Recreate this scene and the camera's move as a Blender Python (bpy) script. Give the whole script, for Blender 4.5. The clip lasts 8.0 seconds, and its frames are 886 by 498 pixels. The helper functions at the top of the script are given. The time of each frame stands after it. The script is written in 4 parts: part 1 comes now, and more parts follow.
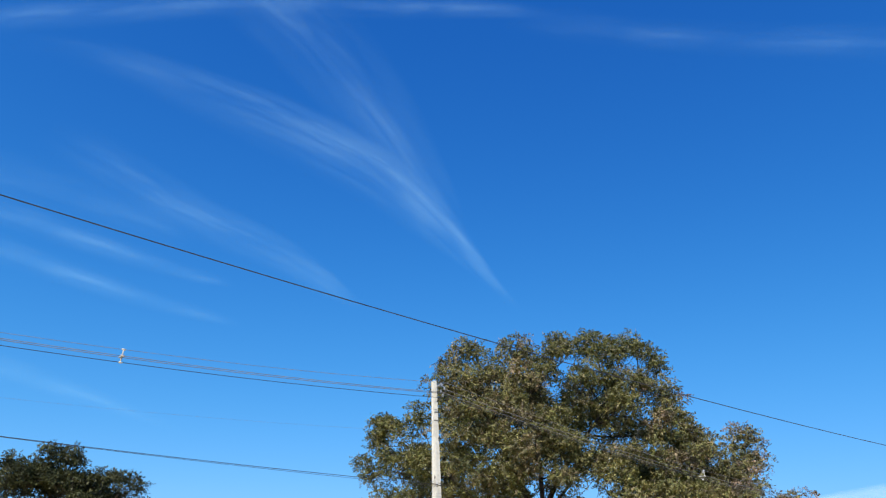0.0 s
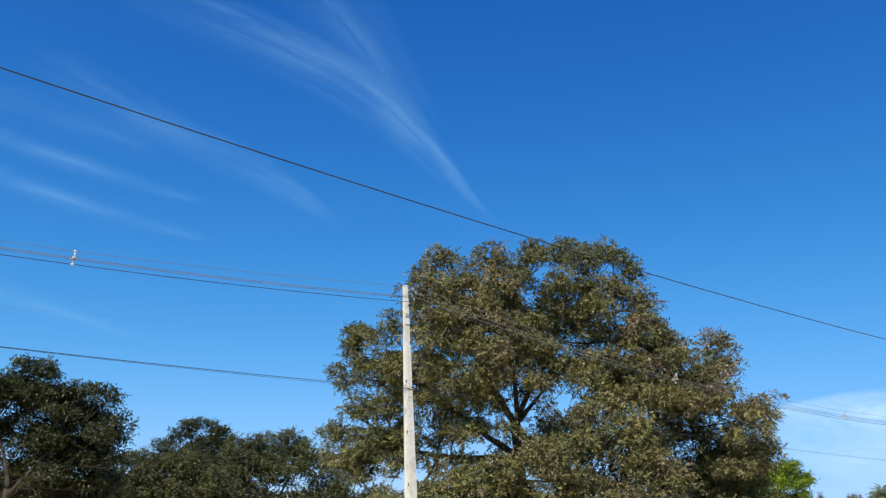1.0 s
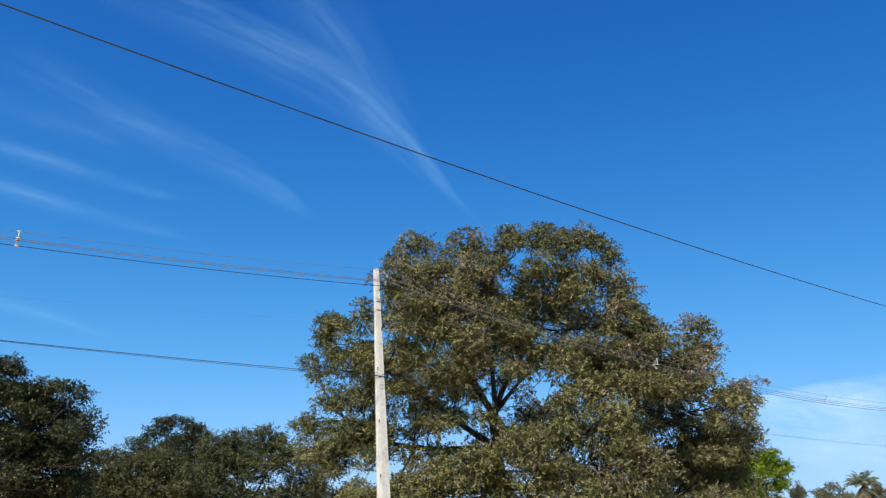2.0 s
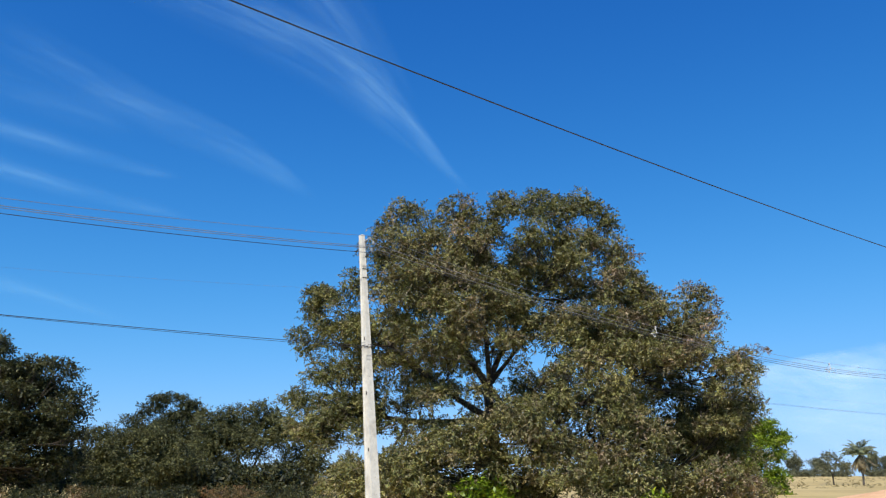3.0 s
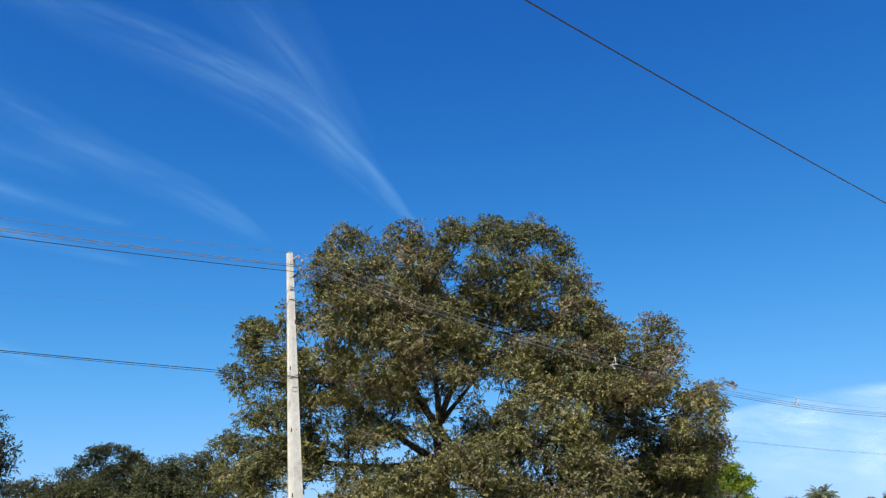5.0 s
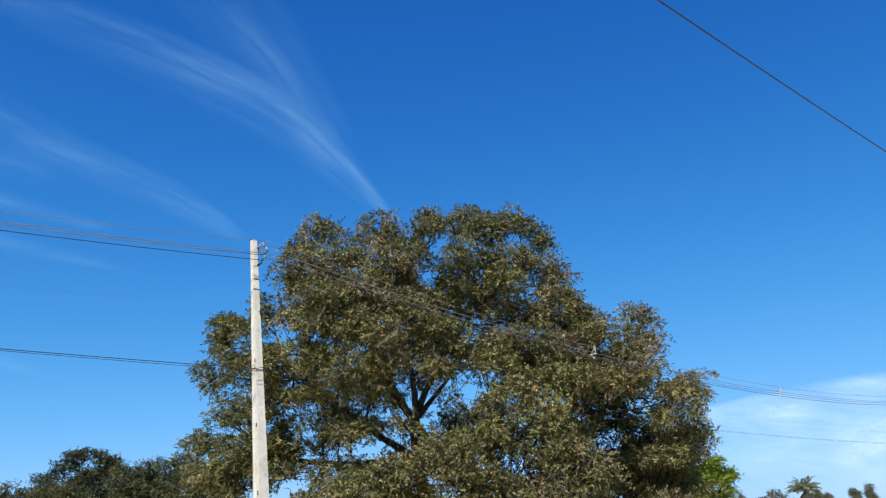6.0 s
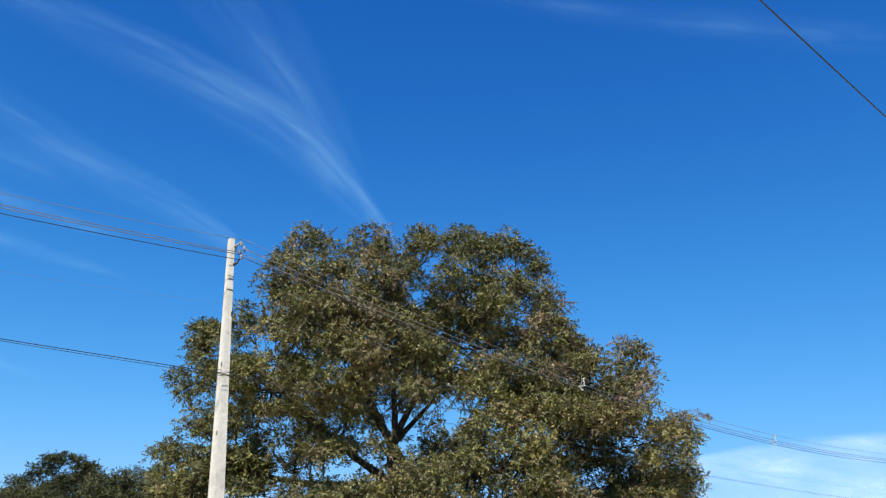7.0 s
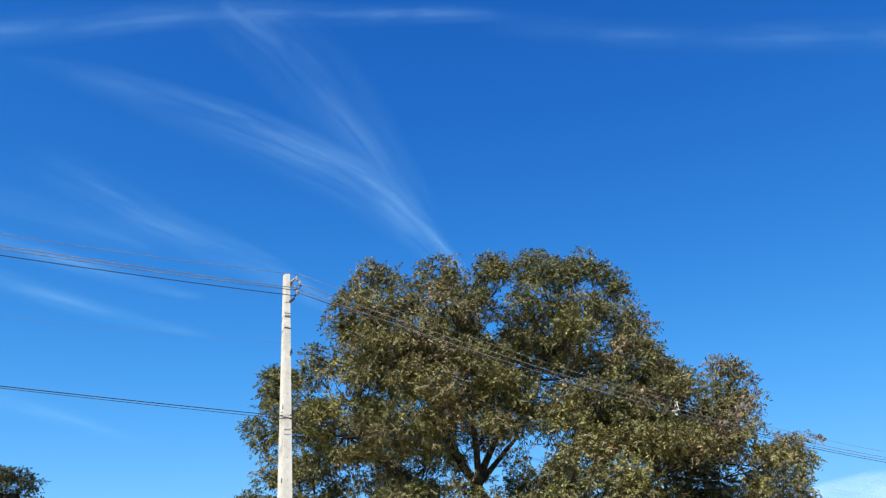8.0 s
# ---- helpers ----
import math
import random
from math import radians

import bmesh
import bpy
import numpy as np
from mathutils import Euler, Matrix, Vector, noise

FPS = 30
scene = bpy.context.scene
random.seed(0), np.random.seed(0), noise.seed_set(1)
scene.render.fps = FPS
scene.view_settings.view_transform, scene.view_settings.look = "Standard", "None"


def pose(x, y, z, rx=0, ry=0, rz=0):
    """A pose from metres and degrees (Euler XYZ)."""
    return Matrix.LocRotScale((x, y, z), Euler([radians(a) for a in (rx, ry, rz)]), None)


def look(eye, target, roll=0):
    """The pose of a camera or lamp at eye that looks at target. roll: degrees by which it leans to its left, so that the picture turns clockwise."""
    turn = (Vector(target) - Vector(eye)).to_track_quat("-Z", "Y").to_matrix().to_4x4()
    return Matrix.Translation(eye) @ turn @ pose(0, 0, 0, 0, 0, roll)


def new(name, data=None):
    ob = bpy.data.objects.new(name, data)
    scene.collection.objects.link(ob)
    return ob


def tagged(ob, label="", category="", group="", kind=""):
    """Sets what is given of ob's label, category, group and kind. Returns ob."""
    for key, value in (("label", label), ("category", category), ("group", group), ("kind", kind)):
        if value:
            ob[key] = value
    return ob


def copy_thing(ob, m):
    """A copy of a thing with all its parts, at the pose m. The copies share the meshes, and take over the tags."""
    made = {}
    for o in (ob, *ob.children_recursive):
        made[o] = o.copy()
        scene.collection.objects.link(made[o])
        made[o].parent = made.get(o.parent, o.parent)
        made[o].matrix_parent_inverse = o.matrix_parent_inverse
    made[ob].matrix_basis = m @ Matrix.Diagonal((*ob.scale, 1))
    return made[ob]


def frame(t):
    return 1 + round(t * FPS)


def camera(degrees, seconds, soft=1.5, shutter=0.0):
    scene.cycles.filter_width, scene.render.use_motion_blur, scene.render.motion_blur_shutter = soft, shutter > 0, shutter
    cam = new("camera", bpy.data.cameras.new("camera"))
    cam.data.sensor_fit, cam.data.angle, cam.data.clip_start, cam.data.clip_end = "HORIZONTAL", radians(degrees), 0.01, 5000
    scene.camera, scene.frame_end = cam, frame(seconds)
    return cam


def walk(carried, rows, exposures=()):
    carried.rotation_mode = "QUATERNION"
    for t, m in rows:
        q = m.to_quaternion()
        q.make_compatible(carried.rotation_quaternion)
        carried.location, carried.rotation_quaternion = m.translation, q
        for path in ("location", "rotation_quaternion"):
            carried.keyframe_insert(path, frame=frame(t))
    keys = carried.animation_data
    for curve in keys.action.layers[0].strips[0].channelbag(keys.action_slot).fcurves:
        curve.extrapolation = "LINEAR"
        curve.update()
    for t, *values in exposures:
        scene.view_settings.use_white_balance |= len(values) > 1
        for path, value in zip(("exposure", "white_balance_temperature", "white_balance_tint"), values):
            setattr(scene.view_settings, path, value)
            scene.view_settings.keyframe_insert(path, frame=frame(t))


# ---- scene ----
cam = camera(58.9, 8.0, 1.25)
PATH = [
    (0, (-0.438, 2.015, 1.802), (-0.42, 3.823, 2.656), 2.3),
    (0.4, (-0.283, 2.369, 1.741), (-0.239, 4.205, 2.534), 1.7),
    (0.5, (-0.245, 2.483, 1.729), (-0.193, 4.342, 2.466), 1.6),
    (1, (-0.13, 3.088, 1.708), (-0.05, 4.974, 2.368), 1.4),
    (1.5, (0.045, 3.643, 1.656), (0.162, 5.528, 2.316), 1.2),
    (1.7, (0.078, 3.859, 1.616), (0.203, 5.741, 2.28), 0.8),
    (2.8, (0.465, 5.202, 1.639), (0.606, 7.107, 2.23), -0.2),
    (3, (0.503, 5.421, 1.656), (0.645, 7.326, 2.248), -0.3),
    (3.5, (0.607, 5.967, 1.603), (0.778, 7.847, 2.266), 0.2),
    (4, (0.837, 6.531, 1.557), (1.016, 8.403, 2.239), 0.0),
    (4.5, (1.011, 7.018, 1.536), (1.211, 8.887, 2.22), -0.6),
    (4.7, (1.179, 7.382, 1.562), (1.397, 9.24, 2.27), -0.9),
    (5.8, (1.69, 8.602, 1.489), (1.961, 10.454, 2.194), -2.4),
    (6, (1.795, 8.737, 1.479), (2.075, 10.587, 2.184), -2.6),
    (6.5, (2.103, 9.246, 1.5), (2.382, 11.099, 2.199), -2.9),
    (6.8, (2.264, 9.589, 1.477), (2.541, 11.431, 2.203), 0.4),
    (7, (2.366, 9.762, 1.444), (2.636, 11.586, 2.218), 1.4),
    (7.5, (2.637, 10.391, 1.436), (2.902, 12.219, 2.204), 0.7),
    (7.8, (2.892, 10.88, 1.506), (2.969, 12.717, 2.292), -0.4),
    (8, (2.869, 11.167, 1.526), (2.938, 12.966, 2.396), -0.5),
]
EXPOSURES = [(0, 0.11), (0.5, 0.03), (1, -0.04), (3, 0.0), (6.5, 0.01), (7, 0.07), (7.6, 0.1), (8, 0.2)]
walk(cam, [(t, look(eye, target, roll)) for t, eye, target, roll in PATH], EXPOSURES)

# ---- world, sun ----
SUN_AZ, SUN_EL = radians(203), radians(47)
world = bpy.data.worlds.new("sky")
scene.world = world
world.use_nodes = True
wn, wl = world.node_tree.nodes, world.node_tree.links
sky = wn.new("ShaderNodeTexSky")
sky.sky_type = "NISHITA"
sky.sun_disc = False
sky.sun_elevation, sky.sun_rotation = SUN_EL, SUN_AZ
sky.altitude, sky.air_density, sky.dust_density, sky.ozone_density = 900, 1.0, 0.0, 4.0
STRENGTH = 0.09
wn["Background"].inputs["Strength"].default_value = STRENGTH
split, join = wn.new("ShaderNodeSeparateColor"), wn.new("ShaderNodeCombineColor")
wl.new(sky.outputs[0], split.inputs[0])
# the clear, dry air's deep blue: each colour of the sky's light has its own contrast
for i, (gain, power, soft) in enumerate(((0.58, 2.0, 0.15), (0.95, 1.5, 0.24), (2.5, 0.95, 1.0))):
    dim, bend, low, full, lift = (wn.new("ShaderNodeMath") for _ in range(5))
    dim.operation, bend.operation, low.operation, full.operation, lift.operation = "MULTIPLY", "POWER", "ADD", "DIVIDE", "MULTIPLY"
    dim.inputs[1].default_value, bend.inputs[1].default_value, low.inputs[1].default_value, lift.inputs[1].default_value = STRENGTH, power, soft, gain / STRENGTH
    wl.new(split.outputs[i], dim.inputs[0])
    wl.new(dim.outputs[0], bend.inputs[0])
    wl.new(bend.outputs[0], low.inputs[0])
    wl.new(bend.outputs[0], full.inputs[0])
    wl.new(low.outputs[0], full.inputs[1])
    wl.new(full.outputs[0], lift.inputs[0])
    wl.new(lift.outputs[0], join.inputs[i])
wl.new(join.outputs[0], wn["Background"].inputs["Color"])
sun = new("sun", bpy.data.lights.new("sun", "SUN"))
sun.data.energy, sun.data.angle, sun.data.color = 5.0, radians(0.53), (1.0, 0.93, 0.82)
to_sun = Vector((math.sin(SUN_AZ) * math.cos(SUN_EL), math.cos(SUN_AZ) * math.cos(SUN_EL), math.sin(SUN_EL)))
sun.matrix_world = look(to_sun * 60, (0, 0, 0))


# ---- materials ----
def material(name):
    m = bpy.data.materials.new(name)
    m.use_nodes = True
    t = m.node_tree
    return m, t.nodes, t.links, t.nodes["Principled BSDF"]


def ramp(nodes, stops):
    r = nodes.new("ShaderNodeValToRGB")
    while len(r.color_ramp.elements) < len(stops):
        r.color_ramp.elements.new(0.5)
    for e, (at, colour) in zip(r.color_ramp.elements, stops):
        e.position, e.color = at, (*colour, 1)
    return r


def noise_node(nodes, links, scale, detail=4.0, rough=0.6, coord="Object"):
    tc = nodes.new("ShaderNodeTexCoord")
    n = nodes.new("ShaderNodeTexNoise")
    n.inputs["Scale"].default_value, n.inputs["Detail"].default_value, n.inputs["Roughness"].default_value = scale, detail, rough
    links.new(tc.outputs[coord], n.inputs["Vector"])
    return n


def mix_colour(nodes, links, kind, fac, a, b):
    m = nodes.new("ShaderNodeMix")
    m.data_type, m.blend_type = "RGBA", kind
    for socket, v in ((m.inputs[0], fac), (m.inputs[6], a), (m.inputs[7], b)):
        if isinstance(v, (int, float)):
            socket.default_value = v
        elif isinstance(v, tuple):
            socket.default_value = (*v, 1)
        else:
            links.new(v, socket)
    return m.outputs[2]


def bump(nodes, links, bsdf, height, strength, distance):
    b = nodes.new("ShaderNodeBump")
    b.inputs["Strength"].default_value, b.inputs["Distance"].default_value = strength, distance
    links.new(height, b.inputs["Height"])
    links.new(b.outputs[0], bsdf.inputs["Normal"])


def leaf_material(name, greens, dry, gloss=0.42, through_light=0.22):
    """Leaves: each its own shade between the greens; the mesh's 'dry' value turns some of them brown, another sets the
    tone of each spray, darker on boughs painted as shaded.
    """
    m, n, l, bsdf = material(name)
    geo = n.new("ShaderNodeNewGeometry")
    shade = ramp(n, [(i / (len(greens) - 1), c) for i, c in enumerate(greens)])
    l.new(geo.outputs["Random Per Island"], shade.inputs[0])
    brown = ramp(n, [(i / (len(dry) - 1), c) for i, c in enumerate(dry)])
    l.new(geo.outputs["Random Per Island"], brown.inputs[0])
    att = n.new("ShaderNodeAttribute")
    att.attribute_name = "dry"
    col = mix_colour(n, l, "MIX", att.outputs["Fac"], shade.outputs[0], brown.outputs[0])
    spray_tone = n.new("ShaderNodeAttribute")
    spray_tone.attribute_name = "spray_tone"
    tone_ramp = ramp(n, [(0.0, (0.42, 0.46, 0.42)), (0.5, (0.95, 0.95, 0.95)), (1.0, (1.55, 1.5, 1.4))])
    l.new(spray_tone.outputs["Fac"], tone_ramp.inputs[0])
    col = mix_colour(n, l, "MULTIPLY", 1.0, col, tone_ramp.outputs[0])
    patch = noise_node(n, l, 0.45, 2)
    tone = ramp(n, [(0.3, (0.72, 0.74, 0.7)), (0.7, (1.2, 1.15, 1.05))])
    l.new(patch.outputs[0], tone.inputs[0])
    col = mix_colour(n, l, "MULTIPLY", 1.0, col, tone.outputs[0])
    l.new(col, bsdf.inputs["Base Color"])
    bsdf.inputs["Roughness"].default_value = gloss
    bsdf.inputs["Specular IOR Level"].default_value = 0.42
    tr = n.new("ShaderNodeBsdfTranslucent")
    l.new(col, tr.inputs["Color"])
    mx = n.new("ShaderNodeMixShader")
    mx.inputs[0].default_value = through_light
    l.new(bsdf.outputs[0], mx.inputs[1])
    l.new(tr.outputs[0], mx.inputs[2])
    l.new(mx.outputs[0], n["Material Output"].inputs[0])
    return m


def surface(name, stops, scale, rough=0.9, fine=30.0, relief=0.02, metal=0.0, coord="Object", grain=1.0):
    """A rough natural surface: colour by coarse noise, darkened and raised by fine noise."""
    m, n, l, bsdf = material(name)
    big = noise_node(n, l, scale, 5, 0.6, coord)
    small = noise_node(n, l, fine, 6, 0.7, coord)
    r = ramp(n, stops)
    l.new(big.outputs[0], r.inputs[0])
    speck = ramp(n, [(0.3, (1 - 0.3 * grain,) * 3), (0.65, (1 + 0.12 * grain,) * 3)])
    l.new(small.outputs[0], speck.inputs[0])
    l.new(mix_colour(n, l, "MULTIPLY", 1.0, r.outputs[0], speck.outputs[0]), bsdf.inputs["Base Color"])
    bsdf.inputs["Roughness"].default_value, bsdf.inputs["Metallic"].default_value = rough, metal
    bump(n, l, bsdf, small.outputs[0], 0.6, relief)
    return m


M_CONCRETE = surface("weathered_concrete", [(0.28, (0.52, 0.49, 0.43)), (0.5, (0.69, 0.665, 0.59)), (0.72, (0.76, 0.735, 0.66))], 1.7, 0.9, 9, 0.002, grain=0.5)
M_STEEL = surface("galvanised_steel", [(0.35, (0.22, 0.22, 0.23)), (0.65, (0.36, 0.36, 0.37))], 6, 0.5, 40, 0.002, 0.7)
M_BAND = surface("dark_strap_steel", [(0.4, (0.05, 0.045, 0.04)), (0.6, (0.12, 0.10, 0.085))], 8, 0.65, 40, 0.002, 0.3)
M_POLYMER = surface("pale_polymer", [(0.4, (0.55, 0.53, 0.50)), (0.6, (0.70, 0.69, 0.66))], 6, 0.45, 50, 0.001)
M_CABLE = surface("grey_cable", [(0.4, (0.16, 0.165, 0.185)), (0.6, (0.24, 0.245, 0.27))], 3, 0.45, 60, 0.001)
M_GLASSY = surface("grey_glazed_insulator", [(0.4, (0.26, 0.29, 0.33)), (0.6, (0.40, 0.43, 0.47))], 6, 0.25, 50, 0.001)
M_BLACK_CABLE = surface("black_cable", [(0.4, (0.018, 0.022, 0.034)), (0.6, (0.034, 0.040, 0.056))], 3, 0.5, 60, 0.001)
M_TWIG = surface("pale_dry_twigs", [(0.30, (0.24, 0.19, 0.14)), (0.70, (0.44, 0.37, 0.29))], 3.0, 0.85)
M_BARK = surface("grey_brown_bark", [(0.3, (0.034, 0.027, 0.020)), (0.7, (0.095, 0.076, 0.058))], 2.2, 0.95, 14, 0.03)
M_PALM_TRUNK = surface("palm_bark", [(0.3, (0.085, 0.072, 0.058)), (0.7, (0.17, 0.145, 0.115))], 2, 0.95, 12, 0.03)
M_GROUND = surface("dry_pasture", [(0.25, (0.36, 0.25, 0.085)), (0.5, (0.54, 0.40, 0.15)), (0.75, (0.63, 0.48, 0.20))], 0.05, 0.95, 1.6, 0.04, grain=0.5)
M_EARTH = surface("orange_earth", [(0.3, (0.70, 0.38, 0.17)), (0.7, (0.84, 0.52, 0.29))], 0.5, 0.95, 3, 0.03, grain=0.4)
OLIVE = [(0.088, 0.104, 0.029), (0.158, 0.172, 0.048), (0.236, 0.236, 0.077), (0.292, 0.272, 0.122)]
DRY = [(0.19, 0.125, 0.085), (0.29, 0.21, 0.155), (0.38, 0.295, 0.23)]
M_LEAF = leaf_material("olive_leaves", OLIVE, DRY, 0.52, 0.09)
DULL = [(0.10, 0.095, 0.045), (0.16, 0.14, 0.075)]
# greyed dry tones for the crest, with distance haze put into the colour
GREY = [(0.15, 0.14, 0.10), (0.20, 0.19, 0.14)]
M_LEAF_DARK = leaf_material("dark_olive_leaves", [(0.016, 0.023, 0.008), (0.042, 0.053, 0.018), (0.118, 0.124, 0.044)], DULL, 0.55, 0.15)
M_LEAF_FAR = leaf_material("grey_green_leaves", [(0.050, 0.060, 0.020), (0.108, 0.118, 0.042), (0.170, 0.170, 0.070)], DULL, 0.6, 0.15)
# crest greens are lightened to stand in for haze over the distance
M_LEAF_CREST = leaf_material("hazed_crest_leaves", [(0.14, 0.155, 0.098), (0.205, 0.218, 0.14), (0.27, 0.275, 0.18)], GREY, 0.6, 0.3)
M_LEAF_BRIGHT = leaf_material("bright_green_leaves", [(0.05, 0.115, 0.008), (0.19, 0.305, 0.018), (0.40, 0.48, 0.04)], [(0.2, 0.25, 0.04), (0.25, 0.28, 0.05)], 0.4, 0.35)
M_LEAF_DRY = leaf_material("dry_shrub_leaves", [(0.06, 0.065, 0.022), (0.11, 0.10, 0.034), (0.16, 0.12, 0.05)], [(0.22, 0.13, 0.07), (0.30, 0.19, 0.10)], 0.6, 0.25)
M_TUFT = leaf_material("dry_tuft_blades", [(0.13, 0.115, 0.04), (0.20, 0.17, 0.065), (0.27, 0.22, 0.09)], [(0.24, 0.17, 0.08), (0.32, 0.24, 0.12)], 0.6, 0.25)
M_FROND = leaf_material("palm_leaflets", [(0.19, 0.24, 0.15), (0.28, 0.34, 0.22), (0.36, 0.41, 0.28)], [(0.38, 0.32, 0.20), (0.50, 0.42, 0.28)], 0.4, 0.35)


def cloud_material(name, thick, along, across, colour=(0.50, 0.84, 1.0)):
    """Ice cloud: white, see-through, drawn out into coarse and fine fibres along its length; 'cover' thins it towards its rim."""
    m, n, l, bsdf = material(name)
    att = n.new("ShaderNodeAttribute")
    att.attribute_name = "cover"
    uv = n.new("ShaderNodeUVMap")
    out = att.outputs["Fac"]
    for i, (u, v, wild, low, high, least) in enumerate(((along, across, 0.5, 0.30, 0.68, 0.12), (along * 2.6, across * 2.6, 0.9, 0.30, 0.70, 0.5), (along * 1.3, across * 0.3, 0.3, 0.30, 0.60, 0.45))):
        sc = n.new("ShaderNodeMapping")
        sc.inputs["Scale"].default_value = (u, v, 1)
        sc.inputs["Location"].default_value = (3.7 * i, 1.9 * i, 0)
        sc.inputs["Rotation"].default_value = (0, 0, 0.02 * i)
        l.new(uv.outputs[0], sc.inputs[0])
        f = n.new("ShaderNodeTexNoise")
        f.inputs["Scale"].default_value, f.inputs["Detail"].default_value, f.inputs["Roughness"].default_value = 1.0, 5, 0.6
        f.inputs["Distortion"].default_value = wild
        l.new(sc.outputs[0], f.inputs["Vector"])
        r = ramp(n, [(low, (least,) * 3), (high, (1, 1, 1))])
        l.new(f.outputs[0], r.inputs[0])
        a = n.new("ShaderNodeMath")
        a.operation = "MULTIPLY"
        l.new(out, a.inputs[0])
        l.new(r.outputs[0], a.inputs[1])
        out = a.outputs[0]
    b = n.new("ShaderNodeMath")
    b.operation = "MULTIPLY"
    b.inputs[1].default_value = thick
    l.new(out, b.inputs[0])
    bsdf.inputs["Base Color"].default_value = (*colour, 1)
    bsdf.inputs["Roughness"].default_value = 1.0
    bsdf.inputs["Specular IOR Level"].default_value = 0.0
    l.new(b.outputs[0], bsdf.inputs["Alpha"])
    return m


# ---- mesh helpers ----
def mesh_of(name, verts, faces, mat, smooth=True):
    me = bpy.data.meshes.new(name)
    me.from_pydata([tuple(v) for v in verts], [], faces)
    me.materials.append(mat)
    if smooth:
        me.polygons.foreach_set("use_smooth", [True] * len(me.polygons))
    me.update()
    return me


def part(name, me, parent, label="", kind=""):
    """Links a mesh, given in world places, under a thing."""
    ob = new(name, me)
    if parent is not None:
        ob.parent = parent
        ob.matrix_parent_inverse = parent.matrix_world.inverted()
    return tagged(ob, label, kind=kind)


def thing(name, place, label, category, group="", kind=""):
    ob = new(name)
    ob.empty_display_size = 0.3
    ob.location = place
    bpy.context.view_layer.update()
    return tagged(ob, label, category, group, kind)


def tubes(lines, sides=6):
    """Verts and faces of tapered tubes: each line is a list of (place, radius)."""
    verts, faces = [], []
    for line in lines:
        pts = [Vector(p) for p, _ in line]
        start = len(verts)
        for i, (p, r) in enumerate(line):
            d = (pts[min(i + 1, len(pts) - 1)] - pts[max(i - 1, 0)]).normalized()
            u = d.orthogonal().normalized() if abs(d.z) > 0.9 else d.cross(Vector((0, 0, 1))).normalized()
            v = d.cross(u)
            for k in range(sides):
                a = 2 * math.pi * k / sides
                verts.append(pts[i] + (u * math.cos(a) + v * math.sin(a)) * r)
        for i in range(len(line) - 1):
            for k in range(sides):
                a, b = start + i * sides + k, start + i * sides + (k + 1) % sides
                faces.append((a, b, b + sides, a + sides))
        faces.append(tuple(start + k for k in reversed(range(sides))))
        faces.append(tuple(start + (len(line) - 1) * sides + k for k in range(sides)))
    return verts, faces


def tube_mesh(name, lines, mat, sides=6):
    return mesh_of(name, *tubes(lines, sides), mat)


def box_mesh(name, boxes, mat, bevel=0.004):
    """Bevelled boxes joined to one mesh: each is (pose, size)."""
    bm = bmesh.new()
    for m, size in boxes:
        made = bmesh.ops.create_cube(bm, size=1.0, matrix=m @ Matrix.Diagonal((*size, 1)))["verts"]
        edges = {e for v in made for e in v.link_edges}
        if bevel:
            bmesh.ops.bevel(bm, geom=list(edges), offset=bevel, segments=1, affect="EDGES")
    me = bpy.data.meshes.new(name)
    bm.to_mesh(me)
    bm.free()
    me.materials.append(mat)
    return me


def bent(a, b, rng, sag=0.12, steps=5):
    """Places along a slightly wandering way from a to b."""
    a, b = Vector(a), Vector(b)
    long = (b - a).length
    side = Vector(rng.normal(size=3)) * sag * long * 0.5
    rise = Vector((0, 0, sag * long * 0.6))
    return [a.lerp(b, s) + (side - rise) * math.sin(math.pi * s) * 0.6 for s in [i / steps for i in range(steps + 1)]]


def limb(a, b, r0, r1, rng, sag=0.12, steps=5):
    way = bent(a, b, rng, sag, steps)
    return [(p, r0 + (r1 - r0) * i / steps) for i, p in enumerate(way)]


def leaf_mesh(name, c, axis, up, length, width, dry, spray_tone, mat):
    """One folded leaf for each place c: arrays of places, ways, upper sides, lengths and widths."""
    n = len(c)
    side = np.cross(up, axis)
    side /= np.linalg.norm(side, axis=1, keepdims=True) + 1e-9
    up = np.cross(axis, side)
    length, width = length[:, None], width[:, None]
    v = np.empty((n, 4, 3), np.float32)
    v[:, 0] = c
    v[:, 1] = c + axis * length * 0.45 + side * width * 0.5 + up * width * 0.18
    v[:, 2] = c + axis * length - up * length * 0.12
    v[:, 3] = c + axis * length * 0.45 - side * width * 0.5 + up * width * 0.18
    me = bpy.data.meshes.new(name)
    me.vertices.add(4 * n)
    me.vertices.foreach_set("co", v.ravel())
    me.loops.add(4 * n)
    me.loops.foreach_set("vertex_index", np.arange(4 * n, dtype=np.int32))
    me.polygons.add(n)
    me.polygons.foreach_set("loop_start", np.arange(0, 4 * n, 4, dtype=np.int32))
    me.update(calc_edges=True)
    att = me.attributes.new("dry", "FLOAT", "FACE")
    att.data.foreach_set("value", dry.astype(np.float32))
    att = me.attributes.new("spray_tone", "FLOAT", "FACE")
    att.data.foreach_set("value", spray_tone.astype(np.float32))
    me.materials.append(mat)
    return me


def unit(a):
    return a / (np.linalg.norm(a, axis=-1, keepdims=True) + 1e-9)


def in_gap(p, gap):
    """Whether places lie in an opening, which rises a little towards the back of the crown."""
    d = np.atleast_2d(np.asarray(p, float)) - gap[:3]
    d[:, 2] -= d[:, 1] * (gap[2] - 1.6) / 34
    return ((d / gap[3:6]) ** 2).sum(1) < 1.0


